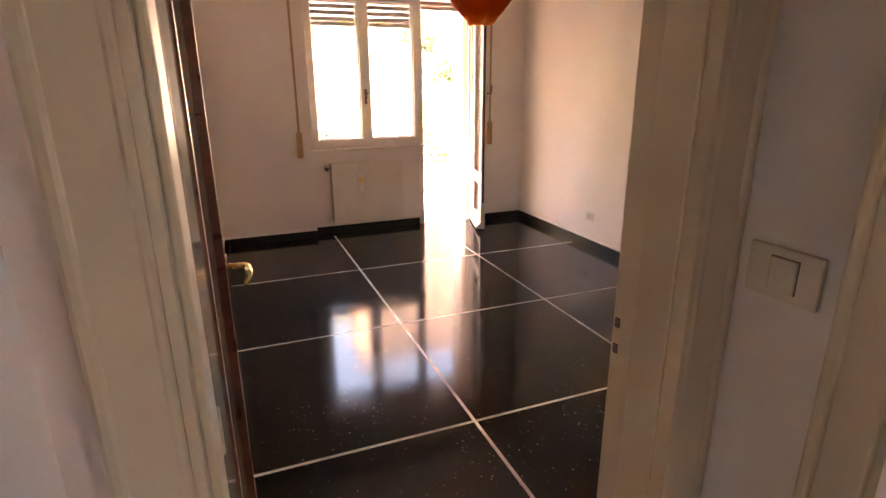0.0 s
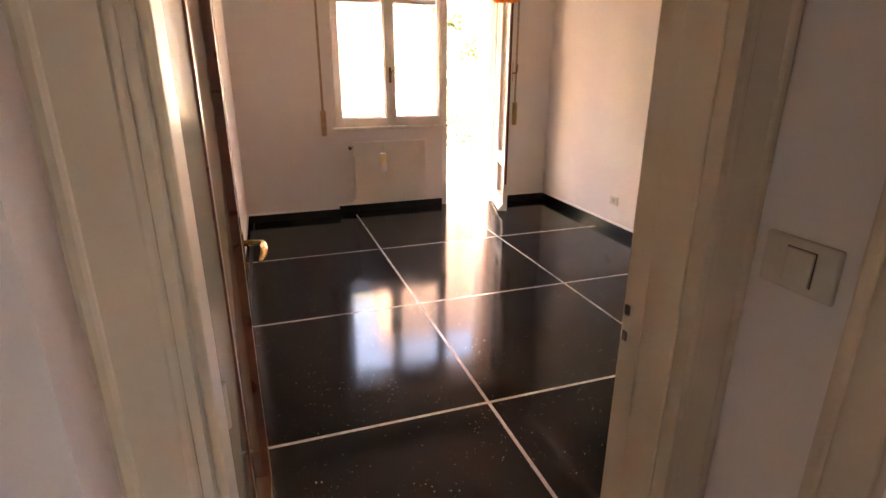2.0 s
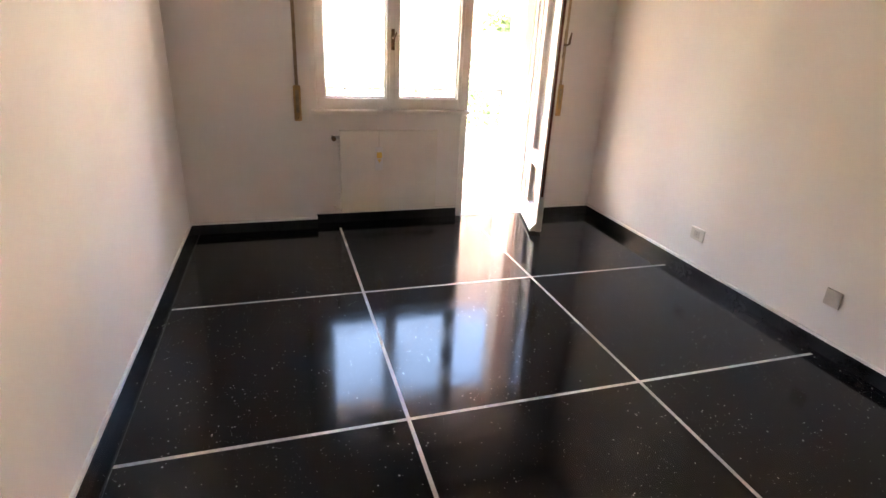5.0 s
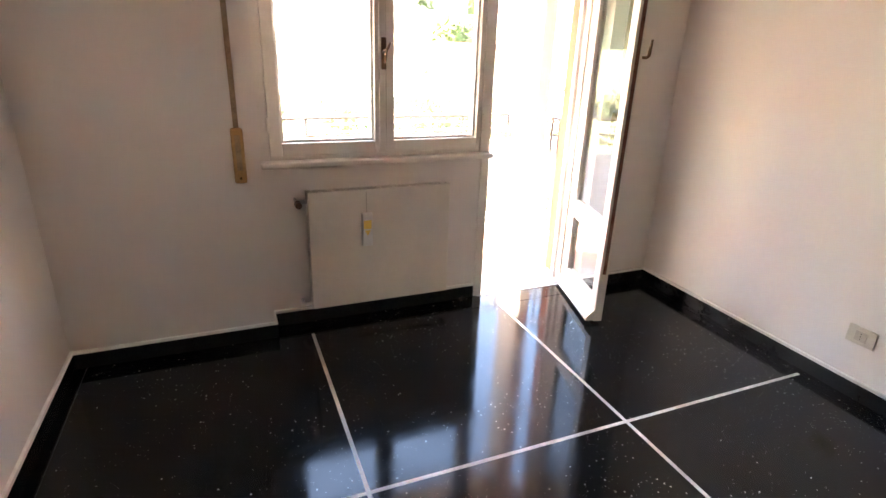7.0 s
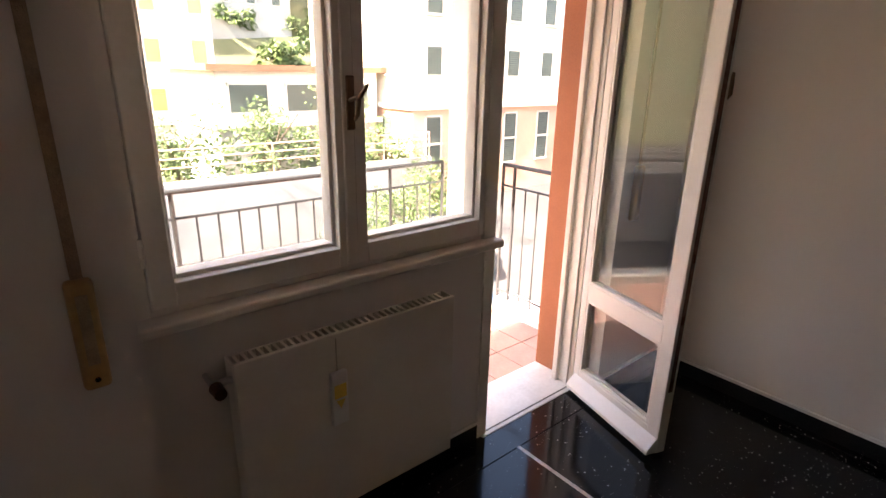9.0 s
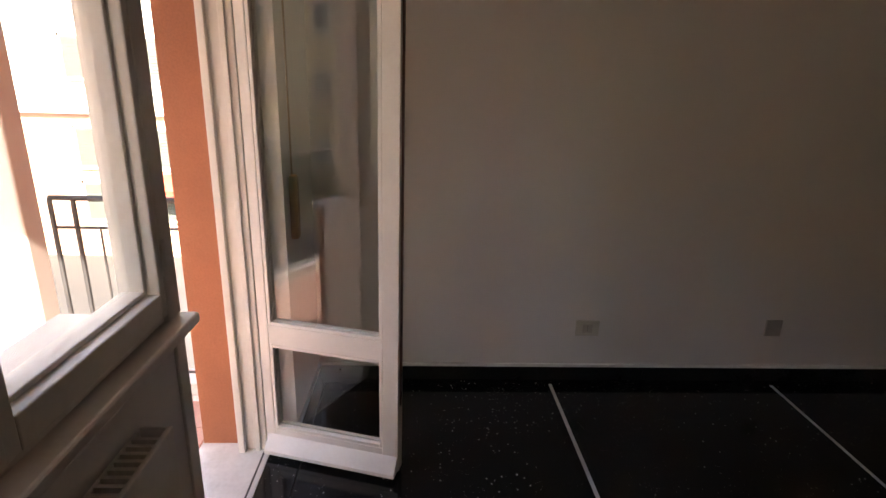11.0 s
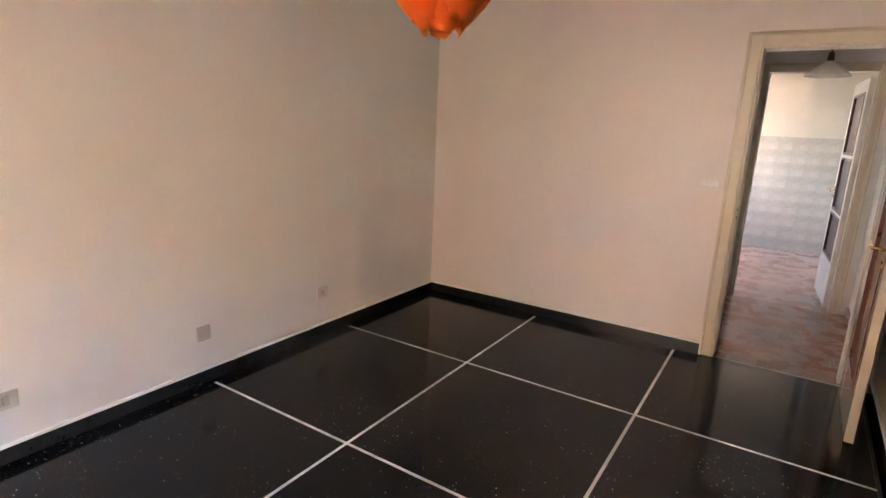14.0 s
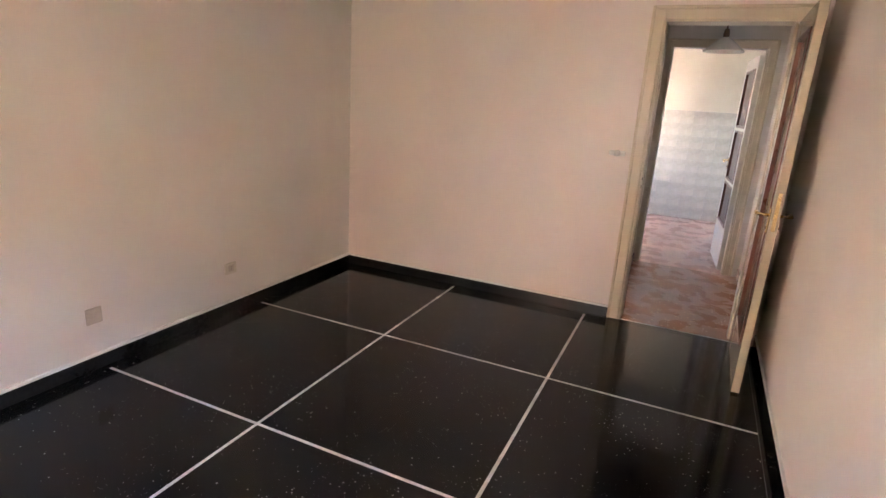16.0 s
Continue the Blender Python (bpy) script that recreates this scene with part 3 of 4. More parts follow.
part("lever", tube([(leaf_w - 0.032, leaf_t, 1.40), (leaf_w - 0.032, leaf_t + 0.036, 1.40), (leaf_w - 0.033, leaf_t + 0.046, 1.41), (leaf_w - 0.036, leaf_t + 0.050, 1.445), (leaf_w - 0.040, leaf_t + 0.056, 1.48)], [0.007, 0.007, 0.009, 0.008, 0.005]), M_BRONZE, hp, smooth=True)
part("edge_bolt", box(leaf_w, leaf_w + 0.003, 0.014, 0.032, 0.3, 2.1), M_BROWN, bl, "brown edge bolt strip")
for z in (0.2, 1.1, 2.0):
    part("hinge", tube([(-0.008, leaf_t, z - 0.045), (-0.008, leaf_t, z + 0.045)], 0.008), M_STEEL, bl)

# ---- radiator ----
rad = thing("radiator", "flat cream panel radiator under the window", "radiator", (0, 0, 0))
RX0, RX1, RZ0, RZ1, RY0, RY1 = 0.040, 0.795, 0.105, 0.735, YN - 0.082, YN - 0.006
part("front_panel", box(RX0, RX1, RY0, RY0 + 0.012, RZ0, RZ1, 0.004), M_RAD, rad)
part("back_panel", box(RX0 + 0.01, RX1 - 0.01, RY1 - 0.008, RY1, RZ0 + 0.01, RZ1 - 0.01), M_RAD, rad)
part("side_cap", box(RX0, RX0 + 0.006, RY0 + 0.012, RY1 - 0.008, RZ0, RZ1 - 0.004), M_RAD, rad)
part("side_cap", box(RX1 - 0.006, RX1, RY0 + 0.012, RY1 - 0.008, RZ0, RZ1 - 0.004), M_RAD, rad)
x = RX0 + 0.016
while x < RX1 - 0.02:
    part("fin", box(x, x + 0.009, RY0 + 0.012, RY1 - 0.008, RZ0 + 0.02, RZ1 - 0.006), M_RAD, rad)
    x += 0.0225
va = part("valve", tube([(RX0 + 0.0, RY0 + 0.022, 0.685), (RX0 - 0.05, RY0 + 0.022, 0.685)], 0.010), M_STEEL, rad, "steel radiator valve", smooth=True)
part("valve_knob", tube([(RX0 - 0.045, RY0 + 0.012, 0.68), (RX0 - 0.045, RY0 - 0.028, 0.68)], [0.018, 0.016], 14), M_BRONZE, va, "dark brown valve knob")
part("pipe", tube([(RX0 - 0.05, RY0 + 0.022, 0.685), (RX0 - 0.05, YN, 0.685)], 0.008), M_STEEL, rad)
part("lower_valve", tube([(RX0, RY0 + 0.02, 0.135), (RX0 - 0.045, RY0 + 0.02, 0.13), (RX0 - 0.045, YN, 0.13)], 0.010), M_RAD, rad, smooth=True)
tg = thing("radiator_meter", "white heat meter with yellow mark hanging on the radiator", "meter")
part("meter_body", box(0.305, 0.361, RY0 - 0.020, RY0 - 0.001, 0.435, 0.615, 0.006), M_WHITEP, tg)
part("cord", tube([(0.333, RY0 - 0.004, 0.61), (0.333, RY0 - 0.004, 0.722)], 0.0018, 6), M_PLASTG, tg)
part("yellow_mark", box(0.313, 0.353, RY0 - 0.022, RY0 - 0.0195, 0.53, 0.575, 0.0005), M_TAG, tg, "yellow printed mark")
bm = bmesh.new()
bm.faces.new([bm.verts.new(p) for p in ((0.318, RY0 - 0.0212, 0.522), (0.348, RY0 - 0.0212, 0.522), (0.333, RY0 - 0.0212, 0.492))])
g = bmesh.ops.extrude_face_region(bm, geom=bm.faces[:])
bmesh.ops.translate(bm, vec=(0, 0.001, 0), verts=[v for v in g["geom"] if isinstance(v, bmesh.types.BMVert)])
part("triangle_mark", bm, M_TAG, tg)

# ---- shutter straps ----
def strap(x, zb, y, label):
    s = thing("shutter_strap", label, "shutter strap", group="shutter straps")
    part("strap", box(x - 0.011, x + 0.011, y - 0.012, y - 0.010, zb + 0.2, 2.6), M_STRAP, s)
    c = part("winder_cover", box(x - 0.026, x + 0.026, y - 0.030, y, zb, zb + 0.245, 0.011, seg=3), M_STRAPBOX, s, "amber plastic strap winder")
    part("slot", box(x - 0.011, x + 0.011, y - 0.0315, y - 0.0295, zb + 0.06, zb + 0.215), M_STRAP, c)
    part("screw", tube([(x, y - 0.030, zb + 0.025), (x, y - 0.033, zb + 0.025)], 0.006, 8), M_BRASS, c)
    return s


strap(-0.252, 0.815, YF, "brown roller shutter strap with amber winder on the wall")
strap(1.785, 0.855, YF, "brown roller shutter strap with amber winder behind the balcony door")

# ---- sockets and switches ----
def plate(name, label, w, h, m, kind, material=M_PLAST):
    """A wall plate in its own x (along the wall), z (up), y out of the wall."""
    s = thing(name, label, "socket" if kind == "socket" else "switch" if kind == "switch" else "cover plate")
    s.matrix_world = m
    part("plate", box(-w / 2, w / 2, 0, 0.009, -h / 2, h / 2, 0.0035), material, s)
    if kind == "socket":
        part("insert", box(-0.024, 0.024, 0.009, 0.0115, -0.023, 0.023, 0.001), M_PLASTG, s, "grey socket insert")
        for k in (-1, 0, 1):
            part("pin_hole", tube([(0, 0.0112, k * 0.012), (0, 0.0122, k * 0.012)], 0.0026, 8), M_PLASTD, s)
    elif kind == "switch":
        part("rocker_gap", box(-0.026, 0.020, 0.009, 0.0098, -0.027, 0.027), M_PLASTD, s)
        part("rocker", box(-0.025, 0.017, 0.0095, 0.0145, -0.026, 0.026, 0.0015), material, s)
    else:
        for k in (-1, 1):
            part("screw", tube([(k * w * 0.35, 0.008, 0), (k * w * 0.35, 0.0105, 0)], 0.003, 8), M_STEEL, s)
    return s


EASTW = Matrix.Rotation(radians(90), 4, "Z")
plate("wall_socket", "ivory double wall socket low on the plaster", 0.118, 0.082, Matrix.Translation((XR, 2.115, 0.29)) @ EASTW, "socket")
plate("cover_plate", "beige square blank cover plate low on the wall", 0.085, 0.088, Matrix.Translation((XR, 1.160, 0.30)) @ EASTW, "blank", M_PLASTG)
plate("wall_socket", "ivory single wall socket low near the corner", 0.10, 0.080, Matrix.Translation((XR, 0.222, 0.315)) @ EASTW, "socket")
plate("wall_switch", "ivory light switch on the hall wall", 0.118, 0.082, Matrix.Translation((HX1, -1.432, 1.222)) @ EASTW, "switch")
# small white bell push beside the door
ws = thing("wall_switch", "small white round switch beside the doorway", "switch", (-0.045, YB, 1.214))
part("base", box(-0.055, 0.055, 0, 0.010, -0.018, 0.018, 0.008, seg=3), M_WHITEP, ws)
bm = lathe([(0.0001, 0.022), (0.012, 0.021), (0.021, 0.016), (0.024, 0.0)], 20)
bmesh.ops.rotate(bm, cent=(0, 0, 0), matrix=Matrix.Rotation(radians(-90), 3, "X"), verts=bm.verts)
part("knob", bm, M_WHITEP, ws, smooth=True)

# ---- orange pendant ----
lamp = thing("pendant_lamp", "orange petal-shaped pendant lamp hanging from the ceiling", "pendant lamp", (0.60, 1.20, 0))
part("cord", tube([(0, 0, 2.15), (0, 0, CH)], 0.004, 8), M_WHITEP, lamp)
part("ceiling_rose", lathe([(0.05, CH), (0.05, CH - 0.02), (0.012, CH - 0.045), (0.006, CH - 0.05)]), M_WHITEP, lamp, smooth=True)
part("socket", tube([(0, 0, 2.06), (0, 0, 2.16)], 0.022, 14), M_WHITEP, lamp)


def petal(angle, r1, z_top, z_low, width, phase):
    """One folded sheet of the shade: broad, cupped, drawn in at the bottom, with a wavy rim."""
    bm = bmesh.new()
    nu, nv = 14, 10
    grid = []
    for i in range(nu + 1):
        u = i / nu
        line = []
        for j in range(nv + 1):
            v = j / nv * 2 - 1
            r = r1 * (0.42 + 0.58 * math.sin(math.pi * (0.12 + 0.80 * u)))
            if u > 0.75:
                r *= 1 - 0.5 * (u - 0.75)
            a = angle + v * width * (1 - 0.12 * u)
            rr = r * (1 - 0.10 * v * v) + 0.010 * math.sin(3.2 * v + phase) * (0.3 + u)
            z = z_top + (z_low - z_top) * u + 0.022 * v * v * u + 0.006 * math.sin(4 * v + phase) * u
            line.append(bm.verts.new((rr * math.cos(a), rr * math.sin(a), z)))
        grid.append(line)
    for i in range(nu):
        for j in range(nv):
            bm.faces.new((grid[i][j], grid[i + 1][j], grid[i + 1][j + 1], grid[i][j + 1]))
    bmesh.ops.solidify(bm, geom=bm.faces[:], thickness=0.002)
    return bm


for k in range(5):
    part("petal", petal(k * 2 * math.pi / 5 + 0.3, 0.198, 2.20, 1.868, 0.80, k * 1.7), M_ORANGE, lamp, "folded orange petal", smooth=True)
for k in range(4):
    part("petal", petal(k * 2 * math.pi / 4 + 0.7, 0.138, 2.14, 1.832, 0.86, k * 2.3), M_ORANGE, lamp, "inner folded orange petal", smooth=True)
part("bowl", lathe([(0.0005, 1.848), (0.03, 1.85), (0.065, 1.87), (0.09, 1.91)], 24), M_ORANGE, lamp, smooth=True)

# ---- hall ----
structure("floor_hall", box(HX0 - 0.3, HX1 + 0.01, YK, YB + 0.0, -0.15, -0.002), M_HALLF, "reddish brown grit terrazzo hall floor", "floor")
part_strip = structure("threshold_strip", box(DX0, DX1, YB - 0.012, YB + 0.004, -0.01, 0.0015), M_INLAY, "pale strip between black and red floors", "threshold")
structure("wall_hall_west", box(HX0 - 0.2, HX0, YK, YH, -0.1, CH), M_WALL, "white plaster hall wall", "wall")
SD0, SD1 = -2.40, -1.605
structure("wall_hall_east", boxes(((HX1, HX1 + 0.12, SD1, YH, -0.1, CH), (HX1, HX1 + 0.12, YK, SD0, -0.1, CH), (HX1, HX1 + 0.12, SD0, SD1, DH, CH))), M_WALL, "white plaster hall wall with a side doorway", "wall")
sc = thing("door_frame", "cream painted casing of the side doorway", "door frame", kind="structure")
for a, b in ((SD1, SD1 + 0.08), (SD0 - 0.08, SD0)):
    part("casing_board", box(HX1 - 0.018, HX1, a, b, 0, DH + 0.08, 0.004), M_CASE, sc)
    part("casing_edge", box(HX1 - 0.028, HX1, (b - 0.02) if a == SD1 else a, b if a == SD1 else a + 0.02, 0, DH + 0.08, 0.006), M_CASE, sc)
part("casing_board", box(HX1 - 0.018, HX1, SD0, SD1, DH, DH + 0.08, 0.004), M_CASE, sc)
part("jamb", box(HX1 - 0.008, HX1 + 0.128, SD1 - 0.012, SD1, 0, DH), M_CASE, sc)
part("jamb", box(HX1 - 0.008, HX1 + 0.128, SD0, SD0 + 0.012, 0, DH), M_CASE, sc)
structure("floor_side_room", box(HX1 + 0.01, 2.2, YK, YH, -0.15, -0.003), M_PINKF, "dark magenta carpet of the side room", "floor")
structure("wall_side_room", box(2.2, 2.4, YK - 0.12, YH, -0.1, CH), M_WALL, "plain white side room wall", "wall")
# brown hall baseboards
for o in ([(HX1 - 0.012, SD1 + 0.08), (HX1, SD1 + 0.08), (HX1, YH - 0.03), (HX1 - 0.012, YH - 0.03)], [(HX1 - 0.012, YK), (HX1, YK), (HX1, SD0 - 0.08), (HX1 - 0.012, SD0 - 0.08)], [(HX0, YK), (HX0 + 0.012, YK), (HX0 + 0.012, YH - 0.03), (HX0, YH - 0.03)]):
    structure("baseboard", prism(o, 0, 0.08), M_BROWN, "brown stone hall baseboard", "baseboard")

hl = thing("pendant_lamp", "white glass cone pendant lamp in the hall", "pendant lamp", (-0.61, -2.26, 0))
part("shade", lathe([(0.150, 1.998), (0.152, 2.003), (0.148, 2.008), (0.09, 2.06), (0.035, 2.105), (0.022, 2.11), (0.022, 2.104), (0.033, 2.098), (0.088, 2.053), (0.150, 1.998)], 40), M_MILK, hl, "white glass shade", smooth=True)
part("cap", lathe([(0.0005, 2.175), (0.018, 2.17), (0.022, 2.14), (0.024, 2.10), (0.0005, 2.10)], 20), M_BRONZE, hl, "dark brass cap", smooth=True)
part("rod", tube([(0, 0, 2.16), (0, 0, CH)], 0.006, 8), M_BRONZE, hl)
part("ceiling_rose", lathe([(0.05, CH), (0.048, CH - 0.03), (0.008, CH - 0.05)], 24), M_BRONZE, hl, smooth=True)
part("bulb", lathe([(0.0005, 2.02), (0.02, 2.025), (0.028, 2.045), (0.02, 2.075), (0.013, 2.10)], 16), M_MILK, hl, smooth=True)

# ---- kitchen ----
KX0, KX1, KYF = -1.45, 1.3, -5.88
KD0, KD1, KDH = -0.985, -0.185, 2.10
structure("wall_kitchen_door", boxes(((KX0 - 0.15, KD0, YK - 0.12, YK, -0.1, CH), (KD1, 1.52, YK - 0.12, YK, -0.1, CH), (2.14, 2.2, YK - 0.12, YK, -0.1, CH), (1.52, 2.14, YK - 0.12, YK, -0.1, 0.9), (1.52, 2.14, YK - 0.12, YK, 2.35, CH), (KD0, KD1, YK - 0.12, YK, KDH, CH))), M_WALL, "white plaster wall with the kitchen doorway", "wall")
structure("floor_kitchen", box(KX0, KX1 + 0.1, KYF, YK, -0.15, -0.001), M_KITF, "pinkish grit terrazzo kitchen floor", "floor")
kw = structure("wall_kitchen_far", box(KX0 - 0.15, KX1 + 0.15, KYF - 0.2, KYF, -0.1, CH), M_KPAINT, "cream kitchen wall with pale tiles below", "wall")
structure("wall_kitchen_west", box(KX0 - 0.15, KX0, KYF, YK - 0.12, -0.1, CH), M_KPAINT, "cream kitchen side wall", "wall")
structure("wall_kitchen_east", boxes(((KX1, KX1 + 0.15, KYF, -5.65, -0.1, CH), (KX1, KX1 + 0.15, -4.8, YK - 0.12, -0.1, CH), (KX1, KX1 + 0.15, -5.65, -4.8, -0.1, 0.9), (KX1, KX1 + 0.15, -5.65, -4.8, 2.2, CH))), M_KPAINT, "cream kitchen wall with a wide window opening", "wall")
kc = casing("door_frame", KD0, KD1, YK, 1, KDH, 0.075, "cream painted casing of the kitchen doorway")
for a in (KD0, KD1 - 0.012):
    part("jamb", box(a, a + 0.012, YK - 0.13, YK + 0.008, 0, KDH), M_CASE, kc)
kl = glazed_leaf("door_leaf", 0.78, 2.06, 0.04, "open white kitchen door with brown glass panes", (KD0 + 0.012, YK - 0.125, 0), 273.5, (0.29, 0.35, 0.36), M_BROWNGLASS, M_BROWN, body_mat=M_WHITEWOOD, stile=0.09, bottom=0.42)
lever(kl, Matrix.Translation((0.73, 0.04, 1.03)), -1)

# ---- balcony ----
bal = thing("balcony", "balcony with red floor tiles and pale curb", "balcony", kind="structure")
BY, BXL, BXR = 4.98, -1.6, 2.22
part("slab", box(BXL, BXR, YO, BY + 0.05, -0.25, -0.032, 0.004), M_MARBLE, bal, "pale concrete slab")
part("curb", box(BXL, 1.93, BY - 0.10, BY + 0.05, -0.032, 0.035, 0.008), M_MARBLE, bal, "pale stone curb")
part("curb", box(BXR - 0.14, BXR, YO + 0.02, 4.54, -0.032, 0.035, 0.008), M_MARBLE, bal, "pale stone curb")
col = part("column", box(1.945, 2.06, 4.55, 4.90, -0.032, 2.928, 0.01), M_STUCCO, bal, "white rendered column")


def railing(p0, p1, ztop, z0, gap, name, label):
    r = thing(name, label, "railing", group="balcony railings")
    a, b = Vector((*p0, 0)), Vector((*p1, 0))
    n = max(2, round((b - a).length / gap))
    up = Vector((0, 0, 1))
    part("top_rail", tube([a + up * ztop, b + up * ztop], 0.012, 8), M_IRON, r)
    part("second_rail", tube([a + up * (ztop - 0.13), b + up * (ztop - 0.13)], 0.007, 8), M_IRON, r)
    part("lower_rail", tube([a + up * (z0 + 0.05), b + up * (z0 + 0.05)], 0.007, 8), M_IRON, r)
    for i in range(n + 1):
        p = a.lerp(b, i / n)
        thick = i % 12 == 6 or i in (0, n)
        part("post" if thick else "bar", tube([p + up * z0, p + up * (ztop if thick else ztop - 0.13)], 0.011 if thick else 0.0055, 6), M_IRON, r)
    return r


railing((BXL, 4.92), (1.92, 4.92), 0.90, 0.035, 0.105, "balcony_railing", "black iron balcony railing on a pale curb")
railing((2.10, 3.86), (2.10, 4.535), 0.92, 0.035, 0.10, "balcony_railing", "black iron railing closing the end of the balcony")
structure("facade_reveal", boxes(((BX1 - 0.006, BX1 + 0.004, YN + 0.10, YO + 0.016, 0.004, WZT),)), M_TERRA, "terracotta painted outer reveal", "facade")
structure("facade", boxes(((BX1 + 0.004, 6.0, YO, YO + 0.02, -6.2, 5.0), (-6.0, NL - 0.02, YO, YO + 0.02, -6.2, 5.0), (NL - 0.02, 1.04, YO, YO + 0.02, -6.2, WZ0 - 0.03), (1.04, BX1 + 0.004, YO, YO + 0.02, -6.2, -0.26), (NL - 0.02, BX1 + 0.004, YO, YO + 0.02, WZT, 5.0))), M_TERRA, "terracotta rendered house front", "facade")
structure("outer_sill", box(NL - 0.03, 1.06, YN + 0.10, YO + 0.05, WZ0 - 0.028, WZ0 + 0.004, 0.004), M_MARBLE, "pale marble outer window sill", "window sill")

ub = thing("upper_balcony", "cream rendered underside of the balcony of the storey above", "balcony", kind="structure")
part("slab", box(-0.35, BXR, YO + 0.021, BY + 0.05, 2.93, 3.08, 0.006), M_CREAMR, ub)
part("edge", box(-0.38, BXR + 0.03, BY + 0.05, BY + 0.08, 2.91, 3.12, 0.006), M_MARBLE, ub, "pale stone edge")

# ---- outside ----
GZ = -6.2
structure("ground", box(-400, 400, -400, 900, GZ - 1, GZ), M_ASPH, "grey asphalt street and yard", "ground")

structure("lower_storeys", box(-1.55, 2.35, -6.05, YO - 0.004, GZ, -0.26), M_TERRA, "terracotta rendered storeys below the flat", "facade")


def building(name, label, x0, x1, y0, y1, z1, base_mat, up_mat, zsplit, wins, shut_mat, face="y"):
    """A block of flats with a cornice, a ledge, a roof slab and recessed shuttered windows."""
    b = thing(name, label, "building")
    part("wall", box(x0, x1, y0, y1, GZ, zsplit), base_mat, b)
    part("wall", box(x0 + 0.01, x1 - 0.01, y0 + 0.01, y1 - 0.01, zsplit, z1), up_mat, b)
    part("ledge", box(x0 - 0.25, x1 + 0.25, y0 - 0.25, y1 + 0.25, zsplit - 0.12, zsplit + 0.12), up_mat, b)
    part("roof", box(x0 - 0.5, x1 + 0.5, y0 - 0.5, y1 + 0.5, z1, z1 + 0.3), M_ROOF, b)
    for f, u, z, w, h in wins:
        if f == "y":
            q = (u - w / 2, u + w / 2, y0 - 0.02, y0 + 0.03)
            fr = (u - w / 2 - 0.12, u + w / 2 + 0.12, y0 - 0.03, y0 + 0.02)
        elif f == "x":
            q = (x0 - 0.02, x0 + 0.03, u - w / 2, u + w / 2)
            fr = (x0 - 0.03, x0 + 0.02, u - w / 2 - 0.12, u + w / 2 + 0.12)
        else:
            q = (x1 - 0.03, x1 + 0.02, u - w / 2, u + w / 2)
            fr = (x1 - 0.02, x1 + 0.03, u - w / 2 - 0.12, u + w / 2 + 0.12)
        win_o = part("window", box(*q[:2], *q[2:], z, z + h), M_DARKPANE, b)
        k = 0.1
        rows = []
        if f == "y":
            rows = [(fr[0], fr[0] + k, fr[2] - 0.02, fr[3], z - k, z + h + k), (fr[1] - k, fr[1], fr[2] - 0.02, fr[3], z - k, z + h + k), (fr[0], fr[1], fr[2] - 0.08, fr[3], z - k, z), (fr[0], fr[1], fr[2] - 0.02, fr[3], z + h, z + h + k)]
        else:
            s = -1 if f == "x" else 1
            lo, hi = (fr[0] - 0.02, fr[1]) if s < 0 else (fr[0], fr[1] + 0.02)
            rows = [(lo, hi, fr[2], fr[2] + k, z - k, z + h + k), (lo, hi, fr[3] - k, fr[3], z - k, z + h + k), (lo - (0.06 if s < 0 else 0), hi + (0.06 if s > 0 else 0), fr[2], fr[3], z - k, z), (lo, hi, fr[2], fr[3], z + h, z + h + k)]
        part("frame", boxes(rows), M_CREAMR, win_o)
        nsl = max(3, int(h / 0.12))
        sl = []
        for i in range(nsl):
            za = z + h * i / nsl
            if f == "y":
                sl.append((q[0] + 0.02, q[1] - 0.02, q[2] - 0.03, q[2] - 0.005, za + 0.01, za + h / nsl - 0.015))
            elif f == "x":
                sl.append((q[0] - 0.03, q[0] - 0.005, q[2] + 0.02, q[3] - 0.02, za + 0.01, za + h / nsl - 0.015))
            else:
                sl.append((q[1] + 0.005, q[1] + 0.03, q[2] + 0.02, q[3] - 0.02, za + 0.01, za + h / nsl - 0.015))
        tagged(part("shutter", boxes(sl), shut_mat, win_o), kind="stuff")
    return b


wa = [("y", 19.5 + i * 3.2, z, 1.0, 1.5) for i in range(5) for z in (-4.2, -1.0 - 1.6, 1.2, 4.4, 7.6)] + [("x", 29.5 + i * 3.5, z, 1.0, 1.4) for i in range(2) for z in (-2.6, 1.2, 4.4, 7.6)]
building("apartment_building", "peach and cream block of flats with shuttered windows", 18.0, 36, 27.0, 39, 11, M_PEACH, M_CREAMR, -0.55, wa, M_SHUTG)
wb = [("y", 10.0 + i * 3.0, -0.75, 1.9, 1.35) for i in range(3)] + [("y", 10.0 + i * 3.0, -4.6, 1.0, 1.2) for i in range(3)]
building("low_building", "low white building with wide shuttered windows", 8.4, 17.6, 30.0, 38, 1.25, M_GREYR, M_STUCCO, -1.4, wb, M_SHUTG)
wc = [("y", 3.0 + i * 3.0, z, 0.9, 1.5) for i in range(4) for z in (-1.6, 1.6, 4.8, 8.0)]
building("apartment_building", "pale block of flats with yellow shutters", 1.0, 13.0, 44.0, 54, 11.5, M_CREAMR, M_STUCCO, -2.4, wc, M_SHUTY)
we = [("X", 9.0 + i * 3.6, z, 0.9, 1.25) for i in range(7) for z in (-3.0, 0.2, 3.2, 6.2, 9.2)]
building("apartment_building", "ochre block of flats with small dark windows", -34, -17.0, 6.0, 33.0, 12.5, M_YELLR, M_YELLR, -0.75, we, M_SHUTG)

